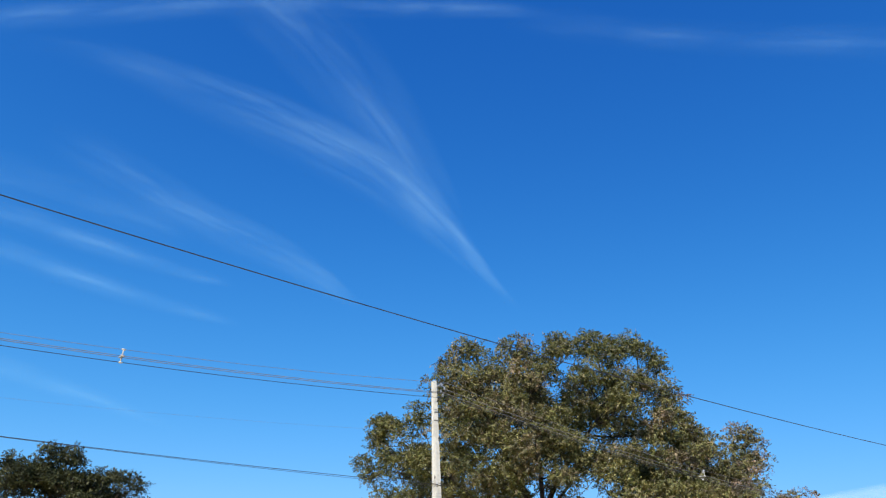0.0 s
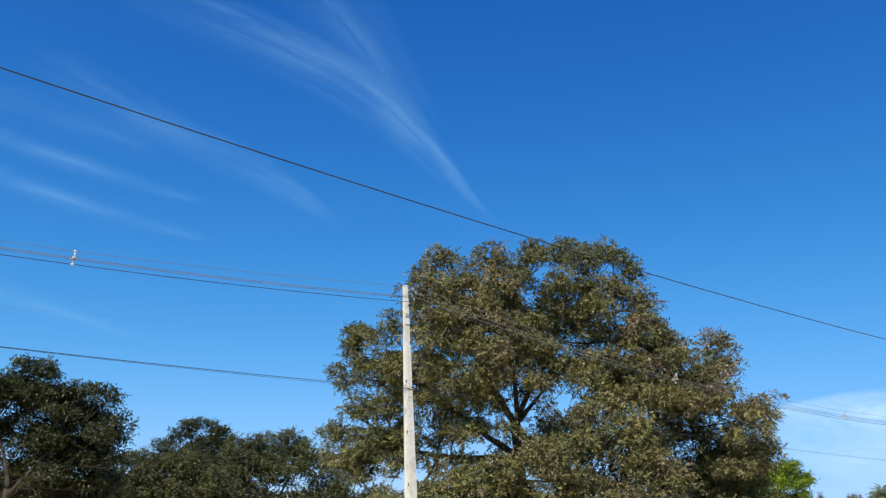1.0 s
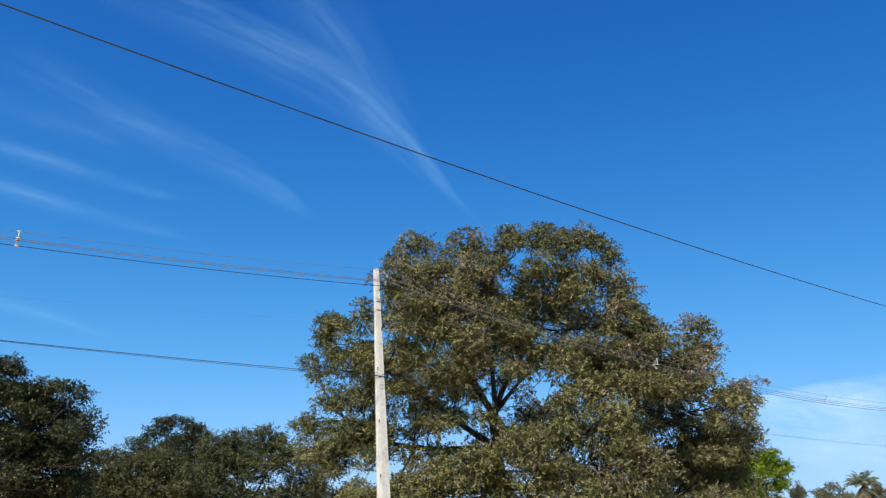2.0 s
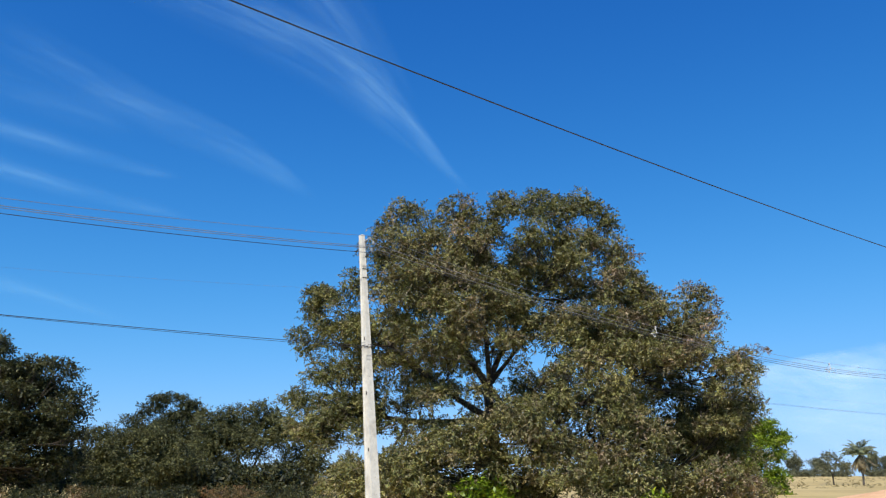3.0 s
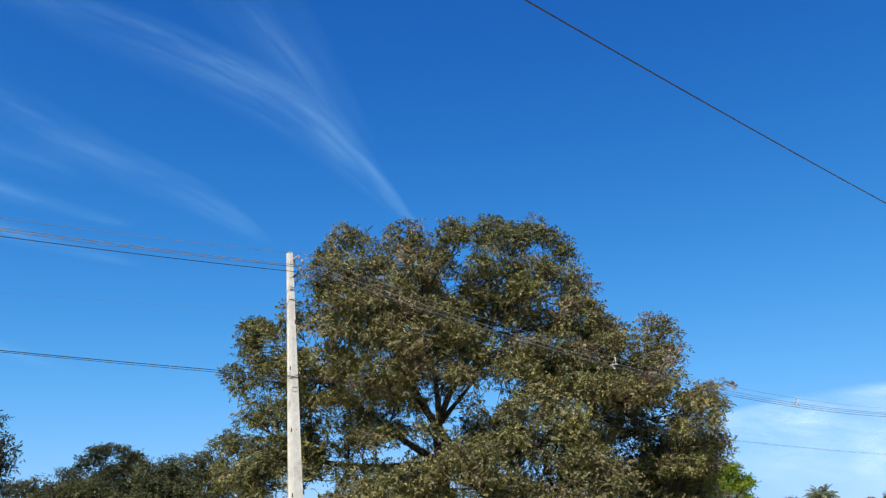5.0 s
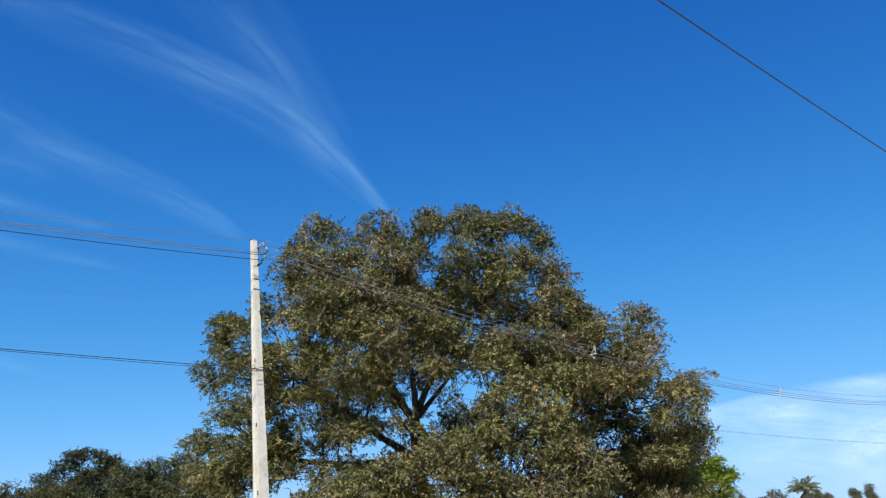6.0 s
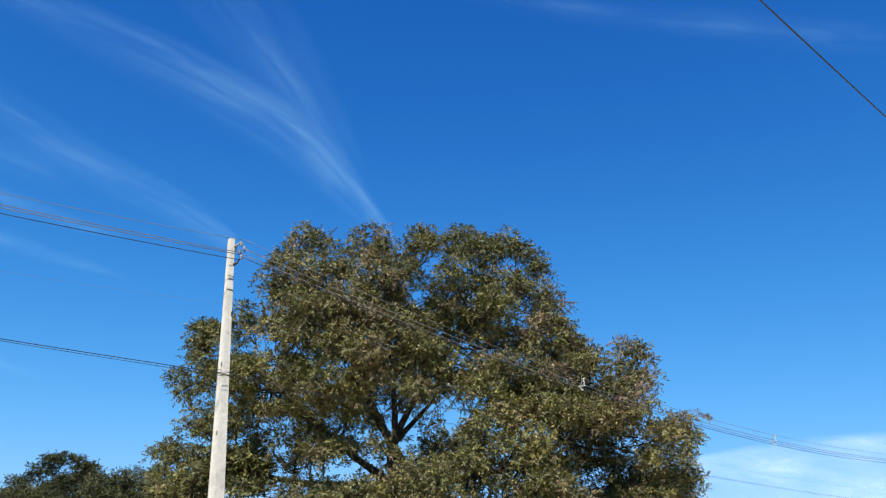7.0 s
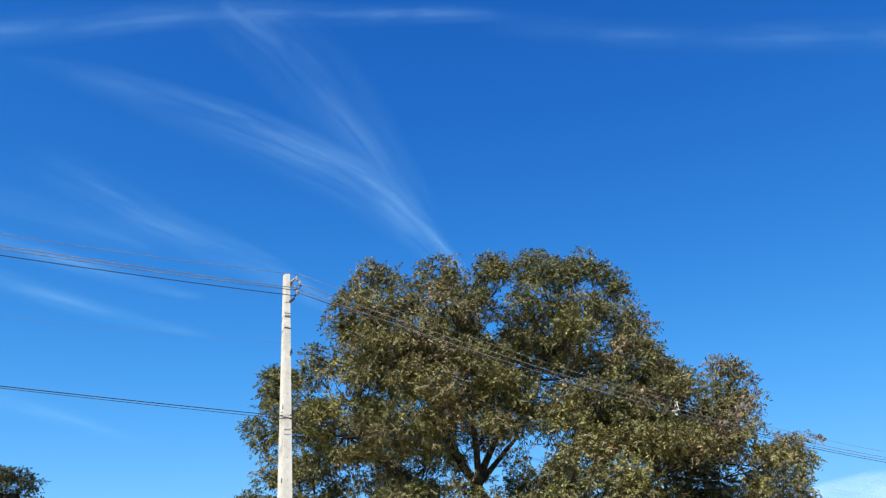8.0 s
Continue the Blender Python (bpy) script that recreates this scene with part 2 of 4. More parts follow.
def foliage(clumps, rng, sprays, per, leaf, twig=0.0, tall=0.58, slim=0.5, gaps=()):
    """Leaf arrays for clumps of (place, radius, dryness): twigs stand out of each clump, more of them upwards, with leaves set by turns
    on both sides. Each gap (x, y, z, rx, ry, rz, share) is an opening in the crown that keeps that share of its twigs. Also the twigs."""
    C, A, U, D, T, lines = [], [], [], [], [], []
    for place, radius, dry in clumps:
        k = max(6, int(sprays * (radius ** 2)))
        out = unit(rng.normal(size=(k, 3)) + (0, 0, 0.3))
        foot = np.array(place) + out * radius * (0.25 + 0.75 * rng.random((k, 1)) ** 0.6) * (1.05, 1.05, tall)
        stays = np.ones(k, bool)
        for gap in gaps:
            stays &= ~in_gap(foot + out * leaf, gap) | (rng.random(k) < gap[6])
        k, out, foot = int(stays.sum()), out[stays], foot[stays]
        if not k:
            continue
        way = unit(out * 0.8 + rng.normal(size=(k, 3)) * 0.55 + (0, 0, 0.05))
        long = leaf * (1.6 + 1.8 * rng.random((k, 1)))
        s = ((np.arange(per) + rng.random((k, per))) / per)[..., None]
        side = unit(np.cross(way, (0, 0, 1.0) + rng.normal(size=(k, 3)) * 0.6))[:, None] * np.where(np.arange(per) % 2, 1, -1)[None, :, None]
        at = foot[:, None] + way[:, None] * long[:, None] * s - np.array((0, 0, 0.3)) * long[:, None] * s ** 2 + rng.normal(size=(k, per, 3)) * leaf * 0.12
        a = unit(side * (1.0 - 0.5 * s) + way[:, None] * (0.2 + 0.8 * s) + rng.normal(size=(k, per, 3)) * 0.35 + (0, 0, -0.2))
        u = unit(out[:, None] * 0.65 + (0, 0, 0.65) + rng.normal(size=(k, per, 3)) * 0.42)
        C.append(at.reshape(-1, 3)), A.append(a.reshape(-1, 3)), U.append(u.reshape(-1, 3))
        # dead sprays stand together: a few of a clump's own twigs, or most of a withered clump's
        withered = dry * (2.2 if rng.random() < 0.26 else 0.4)
        d = np.clip(withered + rng.normal(size=(k, 1)) * 0.16 + rng.normal(size=(k, per)) * 0.08, 0, 1)
        D.append(d.ravel())
        # tone varies at random; dryness below 0 paints the bough darker, as less sunlit
        T.append(np.clip((0.5 if dry >= 0 else 0.32) + rng.normal(size=(k, 1)) * 0.26 + rng.normal(size=(k, per)) * 0.1, 0, 1).ravel())
        if twig:
            lines += [[(f - w * g * 0.9, twig), (f + w * g * 1.3, twig * 0.5)] for f, w, g in list(zip(foot, way, long))[::20]]
    C, A, U, D, T = (np.concatenate(x) for x in (C, A, U, D, T))
    size = leaf * (0.65 + 0.7 * rng.random(len(C)))
    return (C, A, U, size, size * slim, D, T), lines


def fill_lobes(lobes, rng, spacing, radius, inner=0.25):
    """Clumps scattered over and, thinly, through each lobe (x, y, z, rx, ry, rz, dryness)."""
    clumps = []
    for x, y, z, rx, ry, rz, dry in lobes:
        area = 4 * math.pi * ((rx * ry) ** 1.6 / 3 + (rx * rz) ** 1.6 / 3 + (ry * rz) ** 1.6 / 3) ** (1 / 1.6)
        k = max(5, int(area / spacing ** 2))
        for i in range(k):
            d = unit(rng.normal(size=3))
            depth = rng.uniform(0.2, 0.7) if rng.random() < inner else 0.72 + 0.42 * rng.random() ** 1.5
            p = np.array((x, y, z)) + d * (rx, ry, rz) * depth
            clumps.append((p, radius * rng.uniform(0.65, 1.25), dry))
    return clumps


def tree(name, base, fork, lobes, label, category="tree", mat=M_LEAF, trunk=0.3, spacing=1.5, radius=0.85, sprays=60, per=10,
         leaf=0.15, twig=0.0, seed=1, inner=0.25, group="", extra=(), stems=(), tall=0.58, slim=0.5, gaps=()):
    """A tree: tapered trunk to its fork, a limb to each lobe, branches to each clump, a crown of single leaves."""
    rng = np.random.default_rng(seed)
    ob = thing(name, base, label, category, group)
    trunk_line = [(Vector(base) - Vector((0, 0, 0.3)), trunk * 1.35), (Vector(base) + Vector((0, 0, 0.35)), trunk * 1.08)]
    trunk_line += limb(Vector(base) + Vector((0, 0, 0.6)), fork, trunk, trunk * 0.8, rng, 0.06)
    part("trunk", tube_mesh("trunk", [trunk_line], M_BARK, 10), ob)
    clumps, branches = [], []
    stems = stems or [sum((Vector(q[:3]) for q in lobes), Vector()) / len(lobes)]
    ways = []
    for k, top in enumerate(stems):
        foot = Vector(fork).lerp(Vector(base), 0.25 * (k % 2))
        ways.append(limb(foot, top, trunk * 0.54, trunk * 0.2, rng, 0.13, 10))
        part("limb", tube_mesh("limb", [ways[-1]], M_BARK, 8), ob)
    for lobe in lobes:
        heart = Vector(lobe[:3]) - Vector((0, 0, lobe[5] * 0.25))
        knots = [q for w in ways for q in w[2:]]
        root, thick = min(knots, key=lambda q: (q[0] - heart).length + max(0.0, q[0].z - heart.z) * 1.5)
        size = min(1.0, max(lobe[3:6]) / 2.4)
        way = limb(root, heart, min(thick * 0.7, trunk * 0.42 * size), trunk * 0.13 * size, rng, 0.16, 7)
        part("limb", tube_mesh("limb", [way], M_BARK, 7), ob)
        mine = [c for c in fill_lobes([lobe], rng, spacing, radius, inner) if not any(g[6] < 0.3 and in_gap(c[0], g)[0] for g in gaps)]
        clumps += mine
        for p, r, _ in mine:
            root = way[int(rng.integers(4, 8))][0]
            branches.append(limb(root, p, trunk * 0.08, trunk * 0.025, rng, 0.3, 5))
    extra = [c for c in extra if not any(g[6] < 0.3 and in_gap(c[0], g)[0] for g in gaps)]
    clumps += extra
    knots = np.array([q for b in branches for q, _ in b])
    for p, r, _ in extra:
        near = knots[((knots - p) ** 2).sum(1).argmin()]
        branches.append(limb(near, p, trunk * 0.06, trunk * 0.02, rng, 0.1, 4))
    arrays, lines = foliage(clumps, rng, sprays, per, leaf, twig, tall, slim, gaps)
    part("branchwork", tube_mesh("branchwork", branches, M_BARK, 4), ob, kind="stuff")
    if lines:
        part("twigwork", tube_mesh("twigwork", lines, M_TWIG, 3), ob, kind="stuff")
    part("crown", leaf_mesh("crown", *arrays, mat), ob, kind="stuff")
    return ob


# ---- ground ----
RISE_Y, RISE_Z = (-4000, 20, 70, 160, 215, 270, 330, 600, 4000), (0, 0, 0.8, 2.4, 4.2, 6.2, 6.7, 6.3, 6.3)


def ground_z(x, y):
    z = sum(np.interp(y + d, RISE_Y, RISE_Z) for d in (-12, -6, 0, 6, 12)) / 5
    return float(z + 0.12 * noise.noise(Vector((x * 0.05, y * 0.05, 0))) * min(1.0, max(0.0, (y - 12) / 30)))


def make_ground():
    ys = [-3500, -1200, -400, -150, -60] + [-30 + 5 * i for i in range(75)] + [380, 450, 600, 900, 1500, 2500, 3800]
    xs = [-3500, -1500, -700] + [-400 + 10 * i for i in range(81)] + [700, 1500, 3500]
    verts = [(x, y, ground_z(x, y)) for y in ys for x in xs]
    w = len(xs)
    faces = [(j * w + i, j * w + i + 1, (j + 1) * w + i + 1, (j + 1) * w + i) for j in range(len(ys) - 1) for i in range(w - 1)]
    tagged(new("ground", mesh_of("ground", verts, faces, M_GROUND)), "dry yellow pasture rising gently to a low hill", "ground", kind="structure")


make_ground()


def on_ground(x, y, sink=0.05):
    return (x, y, ground_z(x, y) - sink)


# ---- the large tree behind the pole ----
# boughs of its crown: place, half sizes, dryness (below 0: leaf colour darkened as if shaded)
HEAD_BOUGHS = [
    (0.4, 39.5, 13.4, 0.77, 0.73, 0.57, 0.2), (1.8, 39.5, 14, 0.73, 0.69, 0.51, 0.25), (1.2, 38.5, 12.2, 1.18, 1.12, 0.59, 0.2), (3.9, 40, 14.3, 0.87, 0.82, 0.58, 0.3),
    (5.9, 40.5, 14.6, 0.94, 0.9, 0.57, 0.3), (8, 41, 15, 1.02, 0.97, 0.66, -0.03), (9.8, 41, 15.1, 0.81, 0.77, 0.6, -0.03), (11, 40.8, 14.5, 0.53, 0.5, 0.47, -0.03),
]
CROWN_BOUGHS = [
    (11.1, 40.8, 13.7, 0.38, 0.36, 0.3, 0), (4.4, 39, 12.7, 0.9, 0.85, 0.56, 0.3), (2.8, 38.8, 12.7, 0.79, 0.75, 0.55, 0.25), (7.1, 39.8, 13.3, 0.82, 0.78, 0.57, 0),
    (8.9, 40.5, 13.3, 0.84, 0.8, 0.52, 0), (8.7, 40.2, 14.3, 0.93, 0.89, 0.54, -0.03), (10.4, 40.6, 14.5, 0.55, 0.52, 0.5, -0.03), (10.6, 40.6, 13.8, 0.42, 0.4, 0.38, -0.03),
]
SHOULDER_BOUGHS = [
    (0.1, 39.5, 11.7, 0.65, 0.62, 0.61, 0.15), (1.7, 37.8, 10.7, 1.05, 1, 0.61, 0.25), (3.4, 38, 11.2, 0.87, 0.82, 0.54, 0.3), (4.5, 38, 10.5, 0.77, 0.73, 0.48, 0.3),
    (8.9, 38.6, 11.6, 0.94, 0.9, 0.39, 0.1), (11.4, 40.2, 12.2, 0.5, 0.63, 0.66, 0.5), (10.6, 39, 10.5, 0.9, 0.85, 0.5, 0.35), (12.7, 40.6, 10.6, 0.67, 0.64, 0.46, 0.2),
    (-0.8, 41, 10.9, 0.74, 0.71, 0.6, -0.03), (-2.5, 43, 11, 0.81, 0.77, 0.59, -0.03), (0.9, 38, 9.7, 0.96, 0.92, 0.54, 0.15), (2.6, 37.5, 9.4, 0.95, 0.9, 0.53, 0.25),
    (4, 37.5, 9, 0.95, 0.9, 0.53, 0.3), (5.6, 38, 9.4, 0.96, 0.92, 0.58, 0.2),
]
UPPER_BOUGHS = [
    (7.1, 38.5, 8.8, 0.74, 0.71, 0.55, 0.15), (8.8, 38.8, 9.1, 0.89, 0.85, 0.5, 0.15), (10.3, 38.5, 9, 0.98, 0.93, 0.59, 0.3), (12.3, 39, 9.1, 0.9, 0.85, 0.56, 0.35),
    (15.2, 40.8, 10.2, 0.76, 0.72, 0.76, 0.7), (13.7, 39.2, 8.7, 1, 0.95, 0.56, 0.4), (15.6, 40.8, 9.3, 0.38, 0.4, 0.42, 0.5), (-3.2, 43.5, 10, 0.64, 0.61, 0.64, -0.03),
    (-3.3, 43.8, 8.7, 0.65, 0.62, 0.6, -0.03), (-1.5, 41, 9.3, 0.96, 0.91, 0.6, -0.03), (-0.5, 40, 8.4, 0.93, 0.88, 0.62, -0.03), (1.1, 38.2, 8.4, 0.97, 0.92, 0.54, 0.15),
    (2.5, 37.5, 7.8, 0.95, 0.9, 0.57, 0.25), (4, 37.8, 8, 0.86, 0.82, 0.42, 0.25),
]
MIDDLE_BOUGHS = [
    (5.7, 38.2, 8, 0.78, 0.74, 0.43, 0.25), (8.1, 38, 7.8, 0.77, 0.73, 0.58, 0.2), (9.2, 37.5, 7.2, 0.95, 0.9, 0.57, 0.2), (10.7, 37.2, 7.4, 1.03, 0.98, 0.6, 0.25),
    (12.7, 38, 7.2, 0.96, 0.92, 0.58, 0.3), (14.1, 37.6, 7.4, 0.85, 0.81, 0.47, 0.4), (15.3, 37.8, 6.7, 0.8, 0.76, 0.57, 0.35), (16.7, 39.5, 6.4, 0.41, 0.54, 0.57, 0.1),
]
MIDDLE_BOUGHS += [
    (-2.5, 43.2, 7.2, 0.96, 0.91, 0.64, -0.03), (-3.7, 44, 5.9, 0.84, 0.8, 0.58, -0.03), (-0.7, 40.5, 7.2, 0.84, 0.8, 0.46, -0.03), (2.4, 38.4, 7, 0.78, 0.74, 0.31, 0.15),
    (3.4, 38.2, 7.3, 0.7, 0.66, 0.43, 0.2), (0.7, 39.2, 7.1, 0.72, 0.69, 0.32, 0.1), (2.6, 38.6, 5.5, 0.59, 0.56, 0.26, 0.15), (8, 37.2, 6.2, 0.86, 0.82, 0.56, 0.2),
]
LEFT_BOUGHS = [
    (-2.7, 42.6, 10.5, 0.67, 0.64, 0.49, -0.03), (-1.8, 42.4, 8.5, 0.76, 0.72, 0.53, -0.03), (-2.5, 43, 9.1, 0.68, 0.64, 0.5, -0.03), (-1.5, 42.2, 6.6, 0.79, 0.76, 0.53, -0.03),
    (-1.2, 41.8, 5.2, 0.83, 0.79, 0.52, -0.03),
]
LOWER_BOUGHS = [
    (9.5, 36.8, 5.7, 1.03, 0.98, 0.55, 0.2), (14.8, 38, 5.7, 0.96, 0.92, 0.42, 0.3), (17, 40.4, 5.3, 0.5, 0.48, 0.38, 0), (14, 42.3, 6.3, 1.33, 1.26, 0.58, 0),
    (-2.1, 42.5, 5.5, 1, 0.95, 0.62, -0.03), (-2.8, 43, 4.5, 1.31, 1.25, 0.72, -0.03), (-0.5, 41.5, 5.6, 1.04, 0.99, 0.48, -0.03), (1.5, 40.5, 5.6, 0.96, 0.92, 0.42, 0.1),
    (-0.4, 41, 4.2, 0.81, 0.77, 0.55, -0.03), (2.4, 40, 4.1, 0.93, 0.88, 0.45, 0.1), (3.9, 37.5, 3.8, 1.1, 1.04, 0.61, 0.2), (5.6, 37, 4.5, 1.23, 1.17, 0.78, 0.2),
    (7.5, 37, 5, 0.86, 0.81, 0.52, 0.2),
]
SKIRT_BOUGHS = [
    (11.8, 40, 10.1, 0.93, 0.88, 0.45, 0.3), (7.4, 38, 3.4, 1.16, 1.1, 0.54, 0.2), (9.9, 36.8, 4.5, 1.07, 1.02, 0.63, 0.2), (11.5, 37, 3.9, 0.86, 0.81, 0.63, 0.3),
    (15.8, 42.6, 5.1, 1.25, 1.19, 0.49, 0), (17, 42.4, 4.7, 0.98, 0.93, 0.4, 0), (15.5, 42.6, 3.6, 1.56, 1.49, 0.78, 0), (1.4, 37.3, 2.5, 1.42, 1.35, 0.82, 0.15),
    (-0.9, 39, 2.1, 1.31, 1.25, 0.77, 0.15), (-2.6, 42, 4.4, 1.13, 1.08, 0.94, 0.1), (6.1, 37, 3.8, 1.19, 1.13, 0.98, 0.25), (7.6, 37, 2.5, 1.41, 1.34, 0.94, 0.2),
]
FOOT_BOUGHS = [
    (10.3, 36.8, 3.4, 1.19, 1.13, 0.85, 0.3), (13.6, 36.6, 2.1, 1.14, 1.08, 0.72, 0.35), (15, 37.2, 1.9, 0.64, 0.61, 0.6, 0.35), (9.8, 36.8, 2.1, 1.27, 1.21, 0.72, 0.2),
    (5.5, 38, 2.1, 1.01, 0.96, 0.75, 0.2), (14.4, 40.8, 3.9, 1.43, 1.36, 0.72, 0), (9.8, 37.2, 1.9, 2.2, 1.6, 1.2, 0.25), (13.2, 38.2, 1.4, 2, 1.4, 0.9, 0.2),
    (6.6, 39.4, 1.6, 1.5, 1.4, 1, 0.15), (0.2, 40.8, 2, 1.6, 1.4, 1, 0.1), (15.6, 38.6, 1.3, 0.7, 1, 0.7, 0.25), (2.9, 38.4, 1.4, 2, 1.6, 1, 0.15),
]
EDGE_BOUGHS = [
    (16.7, 40.5, 5.3, 0.71, 0.67, 0.61, 0.1), (16.6, 41, 4, 0.58, 0.59, 0.62, -0.03), (15.8, 40.6, 3.4, 1.04, 0.99, 0.43, 0), (16.3, 38.5, 1.6, 0.36, 0.34, 0.22, 0.3),
    (1.8, 37.2, 3, 1.07, 1.02, 0.73, 0.15), (3.1, 37.2, 3.2, 0.99, 0.94, 0.73, 0.15), (0.9, 37.2, 2, 1.29, 1.22, 0.64, 0.15), (3.8, 37.4, 3.8, 0.73, 0.7, 0.52, 0.2),
    (4.4, 37.4, 2.9, 0.69, 0.66, 0.56, 0.2), (10.5, 39.6, 12.4, 0.69, 0.66, 0.69, 0.4), (11, 39.2, 11.2, 0.68, 0.65, 0.59, 0.5), (11.8, 39.6, 10.9, 0.6, 0.57, 0.51, 0.5),
]
INNER_BOUGHS = [
    (9.8, 39.4, 13, 0.69, 0.65, 0.5, 0.2), (15.9, 39, 4.8, 0.77, 0.73, 0.54, 0.3), (15, 38.4, 4.5, 0.89, 0.85, 0.4, 0.3), (15.8, 39.6, 6.8, 0.73, 0.7, 0.53, 0.2),
    (10.7, 39.6, 5.7, 1.22, 1.16, 0.61, 0.15), (9.4, 40.2, 10.6, 0.83, 0.79, 0.46, 0.1), (10.4, 39.4, 10.1, 0.73, 0.69, 0.4, 0.25), (4.7, 38, 3.3, 1, 0.95, 0.52, 0.15),
]
INNER_BOUGHS += [
    (3.3, 39.6, 4.6, 0.92, 0.87, 0.37, 0.1), (5.6, 39.6, 4.7, 0.6, 0.57, 0.3, 0.1), (2.3, 39.8, 5.8, 0.83, 0.79, 0.3, 0.1), (6.6, 39, 5.3, 0.67, 0.64, 0.34, 0.15),
    (1.5, 40, 4.2, 0.88, 0.84, 0.35, 0.1), (3.6, 38.4, 3.2, 0.88, 0.84, 0.44, 0.15), (4.5, 38.8, 5.8, 0.49, 0.47, 0.27, 0.15), (3.4, 39, 5.6, 0.49, 0.47, 0.27, 0.15),
]
BACK_BOUGHS = [
    (2.2, 42.6, 12.2, 2.2, 1.5, 1.6, 0.1), (5.6, 43.2, 13, 2.2, 1.5, 1.5, 0.1), (9, 43.2, 12.6, 2, 1.4, 1.4, 0), (3.6, 43.4, 9.6, 2.4, 1.4, 1.5, 0.1),
    (7.4, 43.6, 10.2, 2.2, 1.4, 1.3, 0.1), (11, 43, 9.4, 2.2, 1.4, 1.6, 0.2), (14, 42.6, 8.2, 2, 1.4, 1.5, 0.2), (13.9, 42.6, 5, 2.4, 1.4, 1.8, 0),
    (10.4, 43, 4.4, 2.2, 1.3, 1.5, 0.1), (0.2, 43.8, 9, 1.8, 1.3, 1.3, 0.1), (16, 42.4, 5, 1.4, 1.3, 1.5, 0), (14.2, 43.2, 3, 2.6, 1.2, 1.5, 0),
]
# openings in its crown through which the sky shows
OPENINGS = [
    (5.5, 41, 7.1, 0.5, 4.5, 0.52, 0.12), (6.3, 41, 6.8, 0.46, 4.5, 0.34, 0.5), (4.5, 41, 7.4, 0.33, 4.5, 0.47, 0.55), (7.3, 41, 6.8, 0.6, 4.5, 0.36, 0.7),
    (7.5, 41, 7.8, 0.42, 4.5, 0.36, 0.5), (4.4, 41, 6.2, 0.6, 4.5, 0.56, 0.55), (4.7, 41, 5.7, 0.42, 4.5, 0.42, 0.45), (3.3, 41, 5.5, 0.87, 4.5, 0.36, 0.3),
    (3.3, 41, 5, 0.56, 4.5, 0.33, 0.15), (2.3, 41, 5, 0.64, 4.5, 0.36, 0.4), (0.4, 41, 3.8, 0.78, 4.5, 0.51, 0.06), (1.7, 41, 4.3, 0.87, 4.5, 0.38, 0.35),
]
OPENINGS += [
    (-0.3, 41, 3.7, 0.47, 4.5, 0.29, 0.45), (0.8, 41, 6.9, 0.64, 4.5, 0.36, 0.3), (0.4, 41, 7.9, 0.44, 4.5, 0.31, 0.3), (0.6, 41, 5.8, 0.87, 4.5, 0.27, 0.35),
    (2.4, 41, 6.2, 0.73, 4.5, 0.27, 0.4), (5.5, 41, 4.5, 0.33, 4.5, 0.27, 0.4), (5.7, 41, 3.7, 0.29, 4.5, 0.42, 0.25), (8.5, 41, 4.2, 0.82, 4.5, 0.33, 0.4),
    (7.1, 41, 3.9, 0.33, 4.5, 0.27, 0.4), (3.9, 41, 8.2, 0.47, 4.5, 0.29, 0.55), (4.7, 41, 8.2, 0.27, 4.5, 0.33, 0.45), (-1.1, 41, 7.7, 0.33, 4.5, 0.27, 0.4),
    (-1.6, 41, 6.3, 0.42, 4.5, 0.27, 0.5),
]
OPENINGS += [
    (6, 41, 12.5, 0.51, 4.5, 0.6, 0.28), (5.5, 41, 13.1, 0.56, 4.5, 0.27, 0.45), (8.5, 41, 10.3, 0.47, 4.5, 0.42, 0.4), (10.7, 41, 13.9, 0.31, 4.5, 0.36, 0.3),
    (7, 41, 12.7, 0.33, 4.5, 0.33, 0.5), (10.1, 41, 14.3, 0.37, 4.5, 0.29, 0.15), (10.8, 41, 13.7, 0.84, 4.5, 0.47, 0.5),
    (-2.1, 41, 8.4, 0.69, 4.5, 0.34, 0.5), (-2.3, 41, 7.6, 0.58, 4.5, 0.24, 0.45), (9.9, 41, 5.6, 0.69, 4.5, 1.05, 0.7), (2.5, 41, 14.9, 0.32, 4.5, 0.37, 0.1),
]
# thin foliage all through it, and loose tufts at its outline
rng = np.random.default_rng(5)
VOLUME = [(5.4, 41.4, 11.6, 5.6, 2.8, 3.2, 0.15), (12.4, 41.4, 8.2, 4.2, 2.4, 2.4, 0.2), (2.6, 42.2, 7.0, 4.6, 2.0, 2.6, 0.1), (8.2, 42.2, 6.3, 4.0, 1.9, 2.7, 0.15), (-0.4, 42.6, 5.0, 2.6, 1.6, 2.2, 0.1)]
THIN = fill_lobes(VOLUME, rng, 0.88, 0.38, 0.65)
TUFTS = [
    ((17.2, 40.8, 7.7), 0.45, 0.6), ((17.8, 40.8, 8.0), 0.28, 0.8), ((18.3, 40.9, 8.1), 0.2, 0.9), ((15.9, 40.8, 10.3), 0.36, 0.8), ((12.0, 40.3, 12.3), 0.5, 0.6), ((16.0, 40.4, 9.4), 0.4, 0.7),
    ((15.2, 40.8, 10.9), 0.36, 0.8), ((13.6, 40.6, 10.4), 0.42, 0.5), ((17.6, 41.2, 5.4), 0.4, 0.1), ((17.5, 41.2, 6.4), 0.45, 0.2), ((12.3, 40.4, 10.9), 0.4, 0.5), ((16.5, 38.9, 2.9), 0.55, 0.4),
]
